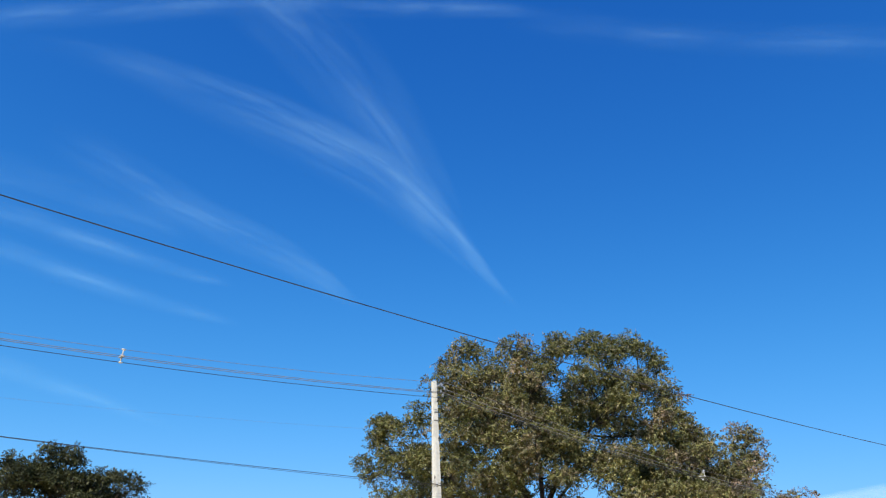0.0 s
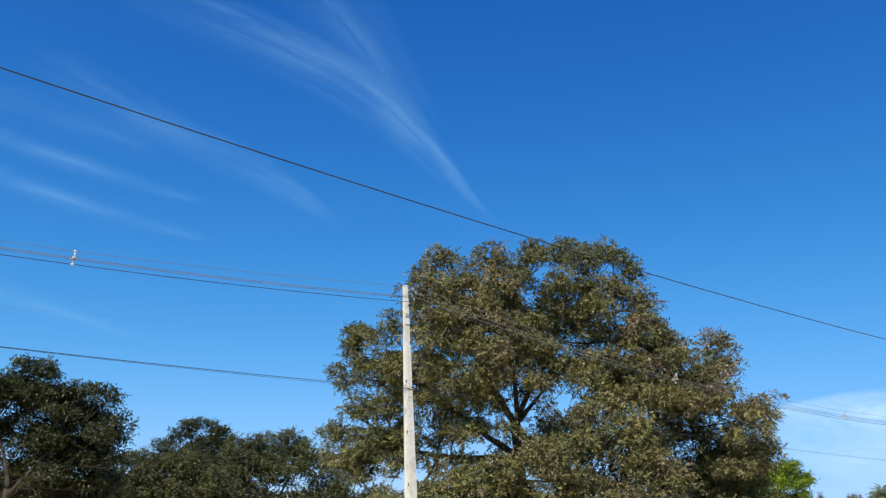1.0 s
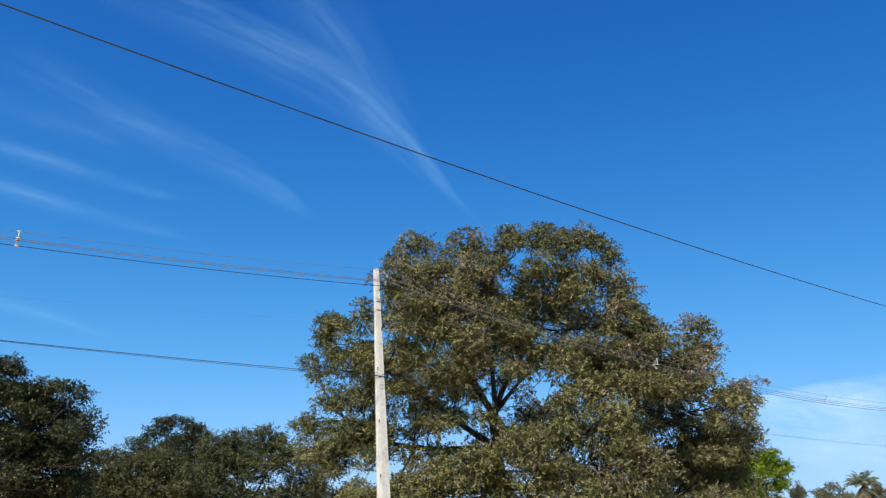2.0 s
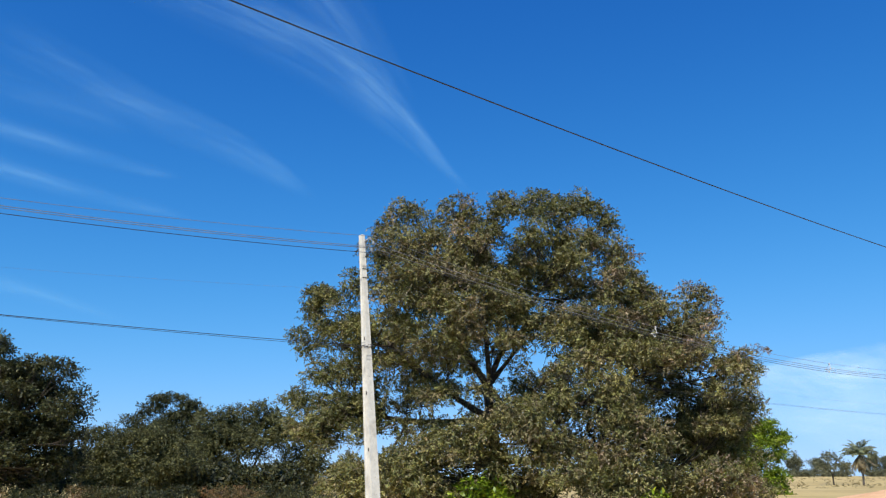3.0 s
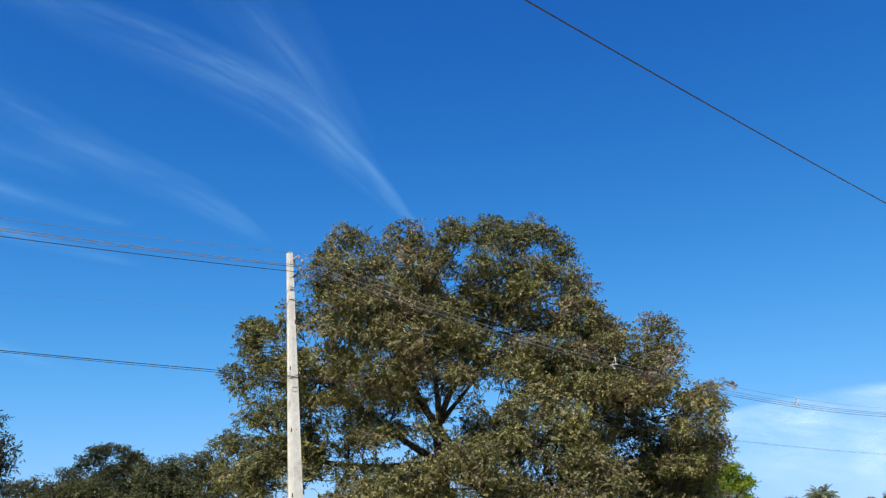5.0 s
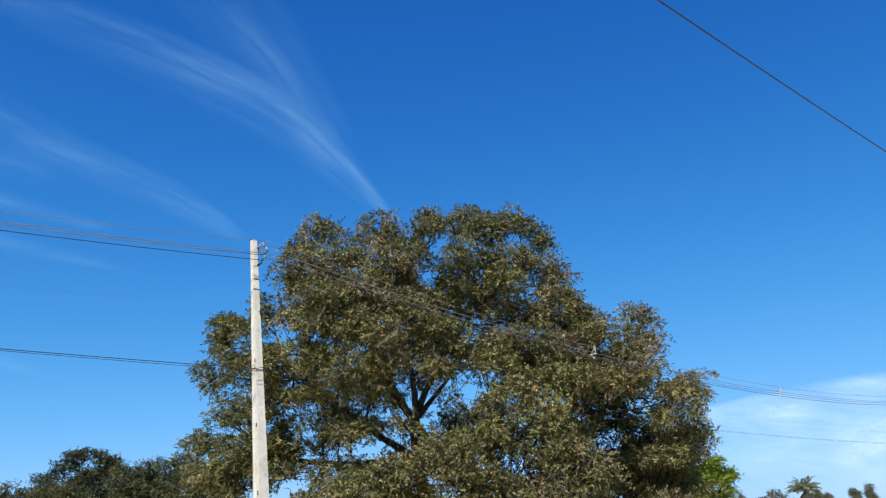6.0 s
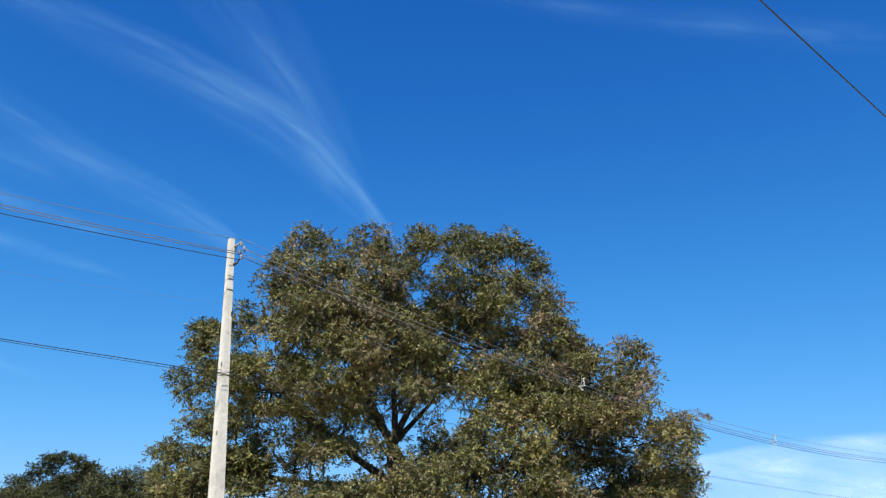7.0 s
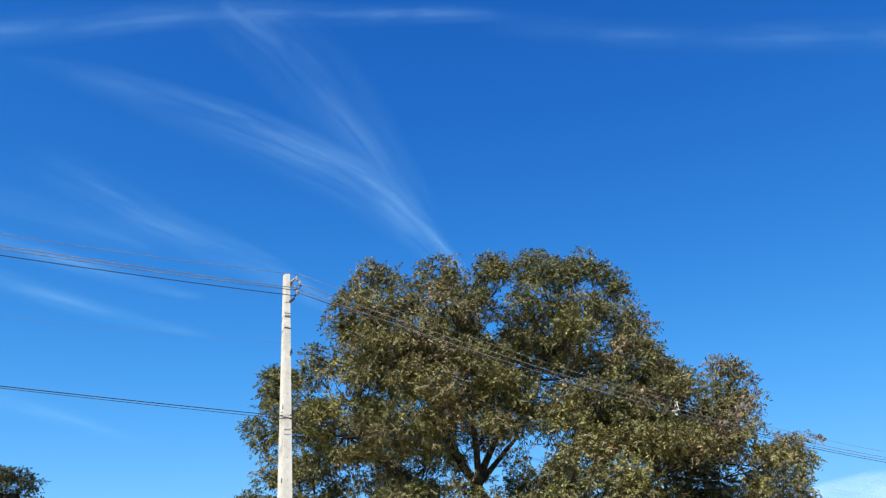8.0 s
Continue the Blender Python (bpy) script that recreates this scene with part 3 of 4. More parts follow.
tree("tree", on_ground(5.8, 41.6), (5.2, 41.4, 6.3), HEAD_BOUGHS + CROWN_BOUGHS + SHOULDER_BOUGHS + UPPER_BOUGHS + MIDDLE_BOUGHS + LEFT_BOUGHS + LOWER_BOUGHS + SKIRT_BOUGHS + FOOT_BOUGHS + EDGE_BOUGHS + INNER_BOUGHS + BACK_BOUGHS,
     "large olive-green broadleaf tree with dry brownish tips behind the pole", trunk=0.3,
     spacing=0.78, radius=0.46, sprays=150, per=10, leaf=0.103, twig=0.011, seed=11, inner=0.2, tall=0.65, slim=0.5, extra=THIN + TUFTS, gaps=OPENINGS,
     stems=[(2.9, 40.8, 10.8), (4.7, 41.2, 11.8), (8.6, 41.8, 11.9), (0.2, 41.2, 8.6), (4.0, 42.6, 9.0), (14.0, 41.0, 7.7), (7.0, 42.4, 8.4), (-1.2, 42.8, 5.6), (9.0, 39.6, 2.4), (13.6, 41.6, 2.6)])

# ---- shrubs ----
def shrub(x, y, lobes, label, mat, leaf, seed, spacing=0.8, radius=0.5, sprays=90):
    tree("shrub", on_ground(x, y), (x, y, ground_z(x, y) + 0.5), lobes, label, "shrub", mat, 0.07, spacing, radius, sprays, 8, leaf, seed=seed)


# ---- trees further off ----
# tiers of its boughs from the top down, and the fill between them
TOP_TIERS = [
    (-33.9, 67.5, 12.3, 1.2, 1, 0.56, 0), (-31, 68, 12.9, 1, 0.8, 0.48, 0), (-29.2, 67.5, 12.1, 0.9, 0.7, 0.48, 0), (-31.6, 67, 11.5, 1.7, 1.5, 0.52, 0), (-26.1, 67.5, 11.1, 1, 0.9, 0.39, 0),
    (-23.5, 67, 10.6, 0.9, 0.7, 0.34, 0), (-33.3, 67, 10.6, 1.5, 1.3, 0.6, 0), (-29, 67.5, 10.7, 1.6, 1.3, 0.52, 0), (-29.7, 67.5, 13, 1.4, 1.2, 0.51, 0), (-26.3, 67.5, 11.1, 0.9, 0.8, 0.38, 0),
]
LOW_TIERS = [
    (-24.3, 67, 10.9, 1.1, 0.9, 0.38, 0), (-28.6, 67, 10.8, 1.5, 1.3, 0.5, 0), (-27, 67, 9.2, 1.8, 1.6, 0.55, 0), (-22.5, 67, 8.7, 1, 0.9, 0.5, 0), (-23.6, 66.5, 7.8, 1.5, 1.3, 0.54, 0),
    (-28.1, 67.5, 7.4, 1.9, 1.6, 0.68, 0), (-25.5, 69, 6, 2, 1.7, 0.78, 0), (-22.1, 67.5, 5.8, 0.8, 0.7, 0.38, 0), (-27.8, 67.5, 4.6, 2, 1.7, 0.93, 0), (-24.6, 70, 4, 2, 1.7, 0.7, 0),
]
TIER_FILL = [
    (-33.4, 70, 11.3, 2.7, 2.3, 1.08, 0), (-30, 70, 10.7, 2.7, 2.3, 0.99, 0), (-30.4, 70, 11.2, 2.2, 1.9, 1.32, 0), (-27.3, 70, 10.3, 1.9, 1.6, 1.06, 0), (-25.1, 70, 9.3, 1.6, 1.3, 0.97, 0),
    (-28.4, 70, 7.9, 3.1, 2.6, 1.58, 0), (-24.4, 70, 7.6, 1.6, 1.3, 0.88, 0), (-25.9, 70, 6.4, 2.6, 2.2, 1.32, 0), (-37, 68, 7.5, 3.6, 3, 3.2, 0), (-29, 71.5, 4.2, 5, 2, 2.4, 0),
    (-34, 71.5, 8, 3.4, 1.6, 2.6, 0), (-29.4, 70.8, 7, 2.6, 1.4, 2, 0),
]
tree("tree", on_ground(-31, 69), (-31, 69, 3.5), TOP_TIERS + LOW_TIERS + TIER_FILL,
     "dark olive broadleaf tree with flat tiered boughs", mat=M_LEAF_DARK, trunk=0.4, spacing=1.05, radius=0.62, sprays=46, per=8, leaf=0.205, seed=21, tall=0.42,
     stems=[(-33, 69, 8.5), (-27, 68, 7.5)])
tree("tree", on_ground(-28, 113), (-28, 113, 5), [
    (-27.8, 112, 13.3, 1.9, 1.6, 0.79, 0), (-25.2, 112, 12.8, 1.4, 1.2, 0.72, 0), (-29.9, 112, 12.1, 1.4, 1.2, 0.65, 0), (-26.6, 112, 11.2, 2, 1.7, 0.65, 0), (-24.1, 112.5, 11.3, 1.4, 1.2, 0.72, 0),
    (-31.6, 112, 10.8, 1.4, 1.2, 0.72, 0), (-28.7, 112, 9.8, 3.2, 2.7, 1.01, 0), (-23.7, 113, 9.6, 2.2, 1.8, 1.01, 0), (-32.1, 112, 8.6, 2.6, 2.2, 1.15, 0), (-26.1, 111.5, 7.7, 3.6, 3, 1.43, 0),
    (-30, 114, 5.4, 5, 2.2, 2.6, 0), (-22.5, 114, 6.4, 3.4, 2.2, 3, 0)],
     "tall dark tree with an open tufted top", mat=M_LEAF_DARK, trunk=0.35, spacing=1.3, radius=0.75, sprays=56, per=8, leaf=0.215, seed=22, tall=0.45,
     stems=[(-29, 112.5, 9.5), (-25.5, 112.5, 9.0)])
tree("tree", on_ground(-22.6, 81), (-22.6, 81, 2.6), [
    (-24.4, 80, 5.9, 2.1, 2.0, 1.6, 0.0), (-21.0, 81, 6.3, 2.1, 2.0, 1.5, 0.0), (-22.6, 79.5, 3.4, 3.2, 2.0, 1.8, 0.0), (-18.5, 81, 4.0, 2.2, 2.0, 2.0, 0.0)],
     "small bushy olive tree at the pasture's edge", mat=M_LEAF_FAR, trunk=0.2, spacing=1.2, radius=0.75, sprays=85, per=8, leaf=0.17, seed=23)
tree("tree", on_ground(-14.5, 96), (-14.5, 96, 3.6), [
    (-17.8, 95, 9.1, 2.6, 2.4, 1.9, 0.0), (-13.8, 95, 9.5, 2.6, 2.4, 1.6, 0.0), (-10.4, 95, 8.2, 2.6, 2.3, 1.8, 0.0), (-14.5, 94, 6.8, 4.2, 2.8, 1.5, 0.0),
    (-8.4, 96, 5.0, 2.4, 2.2, 1.9, 0.0), (-19.0, 94, 5.4, 2.0, 2.0, 1.8, 0.0)],
     "grey-green spreading tree with bare lower limbs", mat=M_LEAF_FAR, trunk=0.32, spacing=1.4, radius=0.9, sprays=54, per=8, leaf=0.2, seed=24, tall=0.5,
     stems=[(-16, 95.5, 7.0), (-12.5, 95.5, 7.0)])
# added out of view, only to throw shade on the wood's left side
tree("tree", on_ground(-39.5, 57), (-39.5, 57, 3.0), [(-39, 57, 8.0, 2.6, 3.0, 2.2, 0.0), (-42, 57, 7.0, 3.0, 3.0, 2.4, 0.0), (-40, 55, 4.6, 3.4, 2.6, 2.0, 0.0)],
     "unseen dark olive tree added to shade the wood's end", mat=M_LEAF_DARK, trunk=0.3, spacing=1.9, radius=1.2, sprays=30, per=7, leaf=0.32, seed=25)
for i, (x, y, h) in enumerate([(-19.5, 108, 3.8), (-12, 112, 3.2), (-4.5, 108, 3.8), (-34, 100, 5.0), (1.5, 100, 3.4), (-27, 86, 4.6), (-22, 90, 4.0), (-16.5, 84, 3.6), (-31, 78, 4.4), (-38, 80, 5.0), (-11, 88, 2.8)]):
    z = ground_z(x, y)
    tree("tree", on_ground(x, y), (x, y, z + 0.8), [(x, y, z + h * 0.6, 3.6, 2.2, h * 0.45, 0.15), (x + 2.4, y, z + h * 0.42, 2.2, 2.0, h * 0.36, 0.2)],
         "low dark olive tree in the wood behind", mat=M_LEAF_DARK, trunk=0.16, spacing=1.8, radius=1.0, sprays=21, per=8, leaf=0.37, seed=60 + i, group="trees of the wood behind")
for i, (x, y, h, w) in enumerate([(141.7, 262, 5.7, 3.2), (135.4, 262, 7.4, 1.8), (153, 264, 4.2, 2.4), (163.3, 264, 7.4, 3.0), (166.3, 263, 6.6, 2.8), (175.7, 262, 8.4, 2.9), (183.2, 264, 8.8, 2.9), (147, 266, 4.6, 2.2), (162.2, 268, 5.0, 2.6), (134.1, 264, 5.4, 2.4)]):
    z, r = ground_z(x, y), np.random.default_rng(300 + i)
    lobes = [(x + w * r.uniform(-0.55, 0.55), y + r.uniform(-1, 1), z + h * r.uniform(0.5, 0.86), w * r.uniform(0.3, 0.5), w * 0.4, h * r.uniform(0.12, 0.2), 0.0) for _ in range(5)]
    lobes.append((x + r.uniform(-1, 1), y, z + h * 0.28, w * 0.6, w * 0.4, h * 0.2, 0.2))
    tree("tree", on_ground(x, y), (x, y, z + h * 0.3), lobes, "small grey-green tree on the crest of the pasture", mat=M_LEAF_CREST, trunk=0.18, spacing=1.1,
         radius=0.6, sprays=40, per=7, leaf=0.3, seed=70 + i, group="trees on the crest")
for i, (x, y) in enumerate([(132.1, 259), (136.5, 259), (142.9, 259), (148.2, 259), (158.7, 259), (162.7, 259)]):
    z = ground_z(x, y)
    shrub(x, y, [(x, y, z + 0.9, 1.9, 1.2, 0.9, 0.1), (x + 1.6, y, z + 0.6, 1.5, 1.2, 0.6, 0.1)], "low olive scrub on the pasture", M_LEAF_CREST, 0.36, 90 + i, 1.2, 0.7, 28)
x, y = 93.2, 168
z = ground_z(x, y)
tree("tree", on_ground(x, y), (x, y, z + 2.0), [(x - 2.4, y, z + 4.2, 1.4, 1.4, 0.9, 0), (x + 2.2, y, z + 4.0, 1.4, 1.4, 0.9, 0), (x - 0.6, y, z + 5.8, 1.2, 1.2, 0.8, 0), (x + 0.9, y, z + 5.2, 1.2, 1.2, 0.7, 0), (x - 1.0, y, z + 3.2, 1.4, 1.2, 0.6, 0)],
     "single slender pasture tree with a forked trunk", mat=M_LEAF_CREST, trunk=0.16, spacing=1.3, radius=0.6, sprays=34, per=7, leaf=0.28, seed=80, stems=[(x - 1.2, y, z + 4.0), (x + 1.0, y, z + 4.0)])


# ---- palm ----
def make_palm(x, y, height, reach, seed=3):
    rng = np.random.default_rng(seed)
    foot = Vector(on_ground(x, y, 0.2))
    ob = thing("palm_tree", foot, "feathery grey-green palm with hanging dry fronds", "palm tree")
    top = foot + Vector((0.15, 0, height))
    line = limb(foot, top, 0.2, 0.14, rng, 0.02, 10)
    part("trunk", tube_mesh("trunk", [[(p, r * (1.0 + 0.12 * (i % 2))) for i, (p, r) in enumerate(line)]], M_PALM_TRUNK, 9), ob)
    for k in range(66):
        dead = k >= 38
        turn = k * 2.39996
        rise = rng.uniform(-1.4, -0.55) if dead else 1.5 - 1.25 * (k / 38) ** 0.8 + rng.uniform(-0.12, 0.12)
        long = reach * (rng.uniform(0.8, 1.1) if dead else rng.uniform(0.95, 1.2))
        out = Vector((math.cos(turn), math.sin(turn), 0))
        rachis, p, a = [], top.copy(), rise
        for i in range(10):
            rachis.append((p.copy(), 0.035 - 0.003 * i))
            p = p + (out * math.cos(a) + Vector((0, 0, math.sin(a)))) * long / 9
            a -= 0.08 + 0.018 * i if not dead else 0.04
        frond = part("frond", tube_mesh("frond", [rachis], M_PALM_TRUNK, 4), ob, "dry hanging frond" if dead else "")
        n = 46
        s = np.linspace(0.12, 0.99, n)
        pts = np.array([q[0] for q in rachis])
        c = np.stack([np.interp(s, np.linspace(0, 1, 10), pts[:, j]) for j in range(3)], 1)
        c = np.repeat(c, 2, 0)
        side = np.array(Vector((-out.y, out.x, 0))) * np.tile([1, -1], n)[:, None]
        tip = unit(pts[-1] - pts[0])
        axis = unit(side * 0.9 + tip * 0.5 + rng.normal(size=(2 * n, 3)) * 0.15 + (0, 0, -0.6 if not dead else -0.9))
        size = np.repeat(reach * 0.22 * np.sin(0.35 + 2.6 * s) ** 0.8, 2)
        up = unit(np.tile((0, 0, 1.0), (2 * n, 1)) + rng.normal(size=(2 * n, 3)) * 0.8)
        part("leaf_blade", leaf_mesh("leaf_blade", c, axis, up, size, np.full(2 * n, 0.11), np.full(2 * n, 0.95 if dead else 0.08), np.full(2 * n, rng.uniform(0.3, 0.7)), M_FROND), frond, kind="stuff")


make_palm(94.7, 160, 6.1, 3.4)


# ---- bank of bare earth, tufts ----
def make_bank():
    n, m = 60, 24
    verts = []
    for j in range(m + 1):
        for i in range(n + 1):
            u, v = i / n, j / m
            x, y = 37.5 + 46 * u, 64 + 12 * v
            h = 2.2 * min(1.0, u * 3.2) ** 0.7 * math.sin(math.pi * v) ** 0.8 * (1 - max(0.0, u - 0.7) * 3) if u < 1.0 else 0
            h = max(0.0, h) * (1 + 0.18 * noise.noise(Vector((x * 0.3, y * 0.3, 2)))) + 0.1 * noise.noise(Vector((x, y, 5)))
            verts.append((x, y, ground_z(x, y) - 0.15 + h))
    faces = [(j * (n + 1) + i, j * (n + 1) + i + 1, (j + 1) * (n + 1) + i + 1, (j + 1) * (n + 1) + i) for j in range(m) for i in range(n)]
    tagged(new("earth_bank", mesh_of("earth_bank", verts, faces, M_EARTH)), "heap of bare orange earth on the pasture", "earth bank", kind="structure")


make_bank()


def make_tufts():
    rng = np.random.default_rng(15)
    x, y = rng.uniform(-60, 190, 1400), rng.uniform(120, 262, 1400)
    clumps = [((a, b, ground_z(a, b) + 0.08), rng.uniform(0.14, 0.34), 0.15) for a, b in zip(x, y)]
    arrays, _ = foliage(clumps, rng, 44, 5, 0.17)
    tagged(new("grass_tufts", leaf_mesh("grass_tufts", *arrays, M_TUFT)), "scattered olive tufts of grass in dry pasture", "grass", kind="stuff")


make_tufts()

# the bright tree on the pasture, half hidden by the large one
tree("tree", on_ground(42.0, 95), (42.0, 95, 2.4), [
    (44.0, 94.6, 8.7, 1.1, 1.3, 0.8, 0), (45.2, 94.4, 7.2, 1.0, 1.2, 0.8, 0), (42.8, 93.8, 7.0, 1.0, 1.2, 0.7, 0), (45.1, 94.4, 5.4, 0.9, 1.1, 0.5, 0), (44.6, 94.2, 3.5, 1.1, 1.1, 0.7, 0), (42.8, 95.4, 4.9, 1.3, 1.2, 0.8, 0),
    (45.0, 94.8, 1.9, 0.9, 1.1, 0.7, 0), (43.4, 94.4, 2.2, 1.2, 1.1, 0.7, 0), (41.2, 95.2, 8.0, 1.6, 1.5, 1.0, 0), (40.2, 95.2, 5.2, 1.8, 1.5, 1.6, 0), (40.6, 95, 2.6, 2.0, 1.5, 1.1, 0), (45.4, 94.6, 0.8, 0.9, 0.9, 0.5, 0)],
     "bright yellow-green leafy tree with a rounded crown", mat=M_LEAF_BRIGHT, trunk=0.28, spacing=0.9, radius=0.55, sprays=80, per=8, leaf=0.24, seed=31, stems=[(43.6, 95, 5.8), (41.6, 95, 5.6)])
shrub(4.4, 37.0, [(4.5, 37.0, 1.5, 0.6, 0.6, 0.7, 0), (3.9, 37.1, 1.0, 0.7, 0.6, 0.6, 0)], "bright green shrub under the large tree", M_LEAF_BRIGHT, 0.2, 32)
shrub(11.0, 35.2, [(10.4, 35.2, 0.75, 0.6, 0.6, 0.4, 0), (11.8, 35.3, 0.5, 0.6, 0.6, 0.35, 0), (9.4, 35.3, 0.4, 0.6, 0.6, 0.35, 0)], "bright green shrub under the large tree", M_LEAF_BRIGHT, 0.2, 33)
for i, (x, y, h) in enumerate([(-27.5, 63, 1.5), (-24.8, 64, 1.3), (-20.5, 66, 1.5), (-17.5, 68, 1.4), (-12, 72, 1.6), (-8, 70, 1.5), (-30.5, 62, 1.3), (-14.5, 66, 1.2), (-1.5, 80, 1.8), (-33, 60, 1.4), (-29, 61.5, 1.4), (-22.6, 64.5, 1.4), (-26.2, 62, 1.3), (-19, 65, 1.3), (-10, 67, 1.3), (-5, 68, 1.4)]):
    z = ground_z(x, y)
    if i % 2:
        shrub(x, y, [(x, y, z + h * 0.5, 1.8, 1.0, h * 0.45, 0.1)], "dark olive shrub at the wood's foot", M_LEAF_DARK, 0.13, 40 + i, 0.85, 0.45, 100)
    else:
        shrub(x, y, [(x, y, z + h * 0.45, 1.9, 1.0, h * 0.42, 0.35)], "dry brownish shrub in tall grass", M_LEAF_DRY, 0.12, 40 + i, 0.8, 0.45, 100)


# ---- pole ----
FOOT, HEAD = Vector((0.31, 29.30, 0.0)), Vector((-0.30, 28.90, 9.36))
ALONG = Vector((-0.85, -0.527, 0)).normalized()
OUT = Vector((0.527, -0.85, 0)).normalized()
ACROSS = OUT.copy()


RUN = Vector((-0.02, 28.76, 0.0))


def pole_at(z):
    return FOOT + (HEAD - FOOT) * (z / HEAD.z)


def pole_size(z):
    f = z / HEAD.z
    return 0.42 + (0.18 - 0.42) * f, 0.31 + (0.105 - 0.31) * f


def pole_thing():
    """Tapered concrete pole with a hollowed broad side, step holes, straps and a cable bracket. Broad sides face across OUT."""
    ob = thing("utility_pole", FOOT, "tall pale weathered concrete utility pole leaning slightly", "utility pole")
    levels = [-0.4, 0.0] + [0.5 * i for i in range(1, 18)] + [9.0, HEAD.z]
    verts, faces = [], []
    for z in levels:
        wide, deep = pole_size(z)
        c = pole_at(z)
        w, d = wide / 2, deep / 2
        hollow = 0.018 if 0.2 < z < 8.95 else 0.0
        # cross-section: OUT runs along the wide way, ALONG along the deep way
        ring = [(-w, -d), (-w * 0.62, -d), (-w * 0.5, -d + hollow), (w * 0.5, -d + hollow), (w * 0.62, -d), (w, -d),
                (w, d), (w * 0.62, d), (w * 0.5, d - hollow), (-w * 0.5, d - hollow), (-w * 0.62, d), (-w, d)]
        for a, b in ring:
            verts.append(c + OUT * a * 1.0 + ALONG * b * -1.0)
    n = 12
    for j in range(len(levels) - 1):
        for k in range(n):
            a, b = j * n + k, j * n + (k + 1) % n
            faces.append((a, b, b + n, a + n))
    faces.append(tuple(reversed(range(n))))
    faces.append(tuple((len(levels) - 1) * n + k for k in range(n)))
    shaft = part("shaft", mesh_of("shaft", verts, faces, M_CONCRETE, False), ob)
    return ob, shaft


def build_pole():
    OUT = ACROSS
    ob, shaft = pole_thing()
    for z, h in ((7.975, 0.028), (8.25, 0.02), (8.34, 0.008), (5.84, 0.02)):
        wide, deep = pole_size(z)
        c = pole_at(z)
        m = Matrix.Translation(c) @ Matrix((OUT, -ALONG, (0, 0, 1))).transposed().to_4x4()
        t = 0.008
        part("strap", box_mesh("strap", [(m @ pose(wide / 2 + t / 2, 0, 0), (t, deep + 2 * t, h)), (m @ pose(wide * 0.4, -deep / 2 - t / 2, 0), (wide * 0.2, t, h)),
                                         (m @ pose(wide * 0.4, deep / 2 + t / 2, 0), (wide * 0.2, t, h))], M_BAND, 0.0), ob, "dark steel strap")
    # dark plates on the broad side, standing in for the shade inside step holes
    for z in (2.85, 4.48, 6.1):
        wide, deep = pole_size(z)
        m = Matrix.Translation(pole_at(z)) @ Matrix((OUT, -ALONG, (0, 0, 1))).transposed().to_4x4()
        for sgn in (-1, 1):
            part("step_hole_shade", box_mesh("step_hole_shade", [(m @ pose(wide * 0.2, sgn * (deep / 2 - 0.014), 0), (0.085, 0.012, 0.095))], M_BAND, 0.0), ob, "dark plate standing in for a shaded step hole")
    # small dark blocks painted in for the shade of bolt holes
    for i in range(12):
        z = 1.6 + 0.48 * i
        wide, deep = pole_size(z)
        m = Matrix.Translation(pole_at(z) + OUT * (wide / 2 - 0.002)) @ Matrix((OUT, -ALONG, (0, 0, 1))).transposed().to_4x4()
        part("bolt_hole_shade", box_mesh("bolt_hole_shade", [(m, (0.008, 0.013, 0.013))], M_BAND, 0.0), ob)
    OUT = Vector((0.92, -0.39, 0))
    top, low = pole_at(9.12), pole_at(8.64)
    end = top + OUT * 0.28 + Vector((0, 0, 0.15))
    arm = part("bracket_arm", tube_mesh("bracket_arm", [[(top, 0.026), (top + OUT * 0.1 + Vector((0, 0, 0.02)), 0.026), (end, 0.022)]], M_STEEL, 8), ob, "galvanised steel arm")
    part("bracket_foot", box_mesh("bracket_foot", [(Matrix.Translation(top + OUT * 0.1) @ Matrix((OUT, -ALONG, (0, 0, 1))).transposed().to_4x4(), (0.02, 0.12, 0.2))], M_STEEL), arm)
    brace = part("brace", tube_mesh("brace", [[(low + OUT * 0.08, 0.036), (low + OUT * 0.2 + Vector((0, 0, 0.07)), 0.03), (low + OUT * 0.25 + Vector((0, 0, 0.19)), 0.026)]], M_BAND, 8), ob, "dark steel lower brace")
    for q in (end + Vector((0, 0, -0.06)), Vector((*(RUN[:2]), 9.06)) + OUT * 0.10, Vector((*(RUN[:2]), 8.97)) - OUT * 0.02, Vector((*(RUN[:2]), 8.83)) + OUT * 0.05):
        sheds = [(q + Vector((0, 0, -0.05 + 0.015 * k)), 0.022 if k % 2 else 0.038) for k in range(8)]
        part("insulator", tube_mesh("insulator", [sheds], M_GLASSY, 10), ob, "grey glazed ribbed insulator")
    part("hanger", tube_mesh("hanger", [[(end, 0.014), (Vector((*(RUN[:2]), 9.0)) + OUT * 0.14, 0.014), (low + OUT * 0.25 + Vector((0, 0, 0.19)), 0.014)]], M_STEEL, 6), ob, "steel spacer hanger")
    c = pole_at(7.39) + OUT * (pole_size(7.39)[0] / 2 + 0.03)
    part("cable_clamp", box_mesh("cable_clamp", [(Matrix.Translation(c), (0.06, 0.06, 0.05)), (Matrix.Translation(c + Vector((0, 0, 0.055))), (0.035, 0.05, 0.05)), (Matrix.Translation(c - Vector((0.01, 0, 0.06))), (0.03, 0.045, 0.06))], M_BLACK_CABLE, 0.008), ob, "black cable clamp")
    # loose turns of wire round the shaft
    c, (wide, deep) = pole_at(5.9), pole_size(5.9)
    coil = []
    for k in range(34):
        a = 2 * math.pi * k / 11
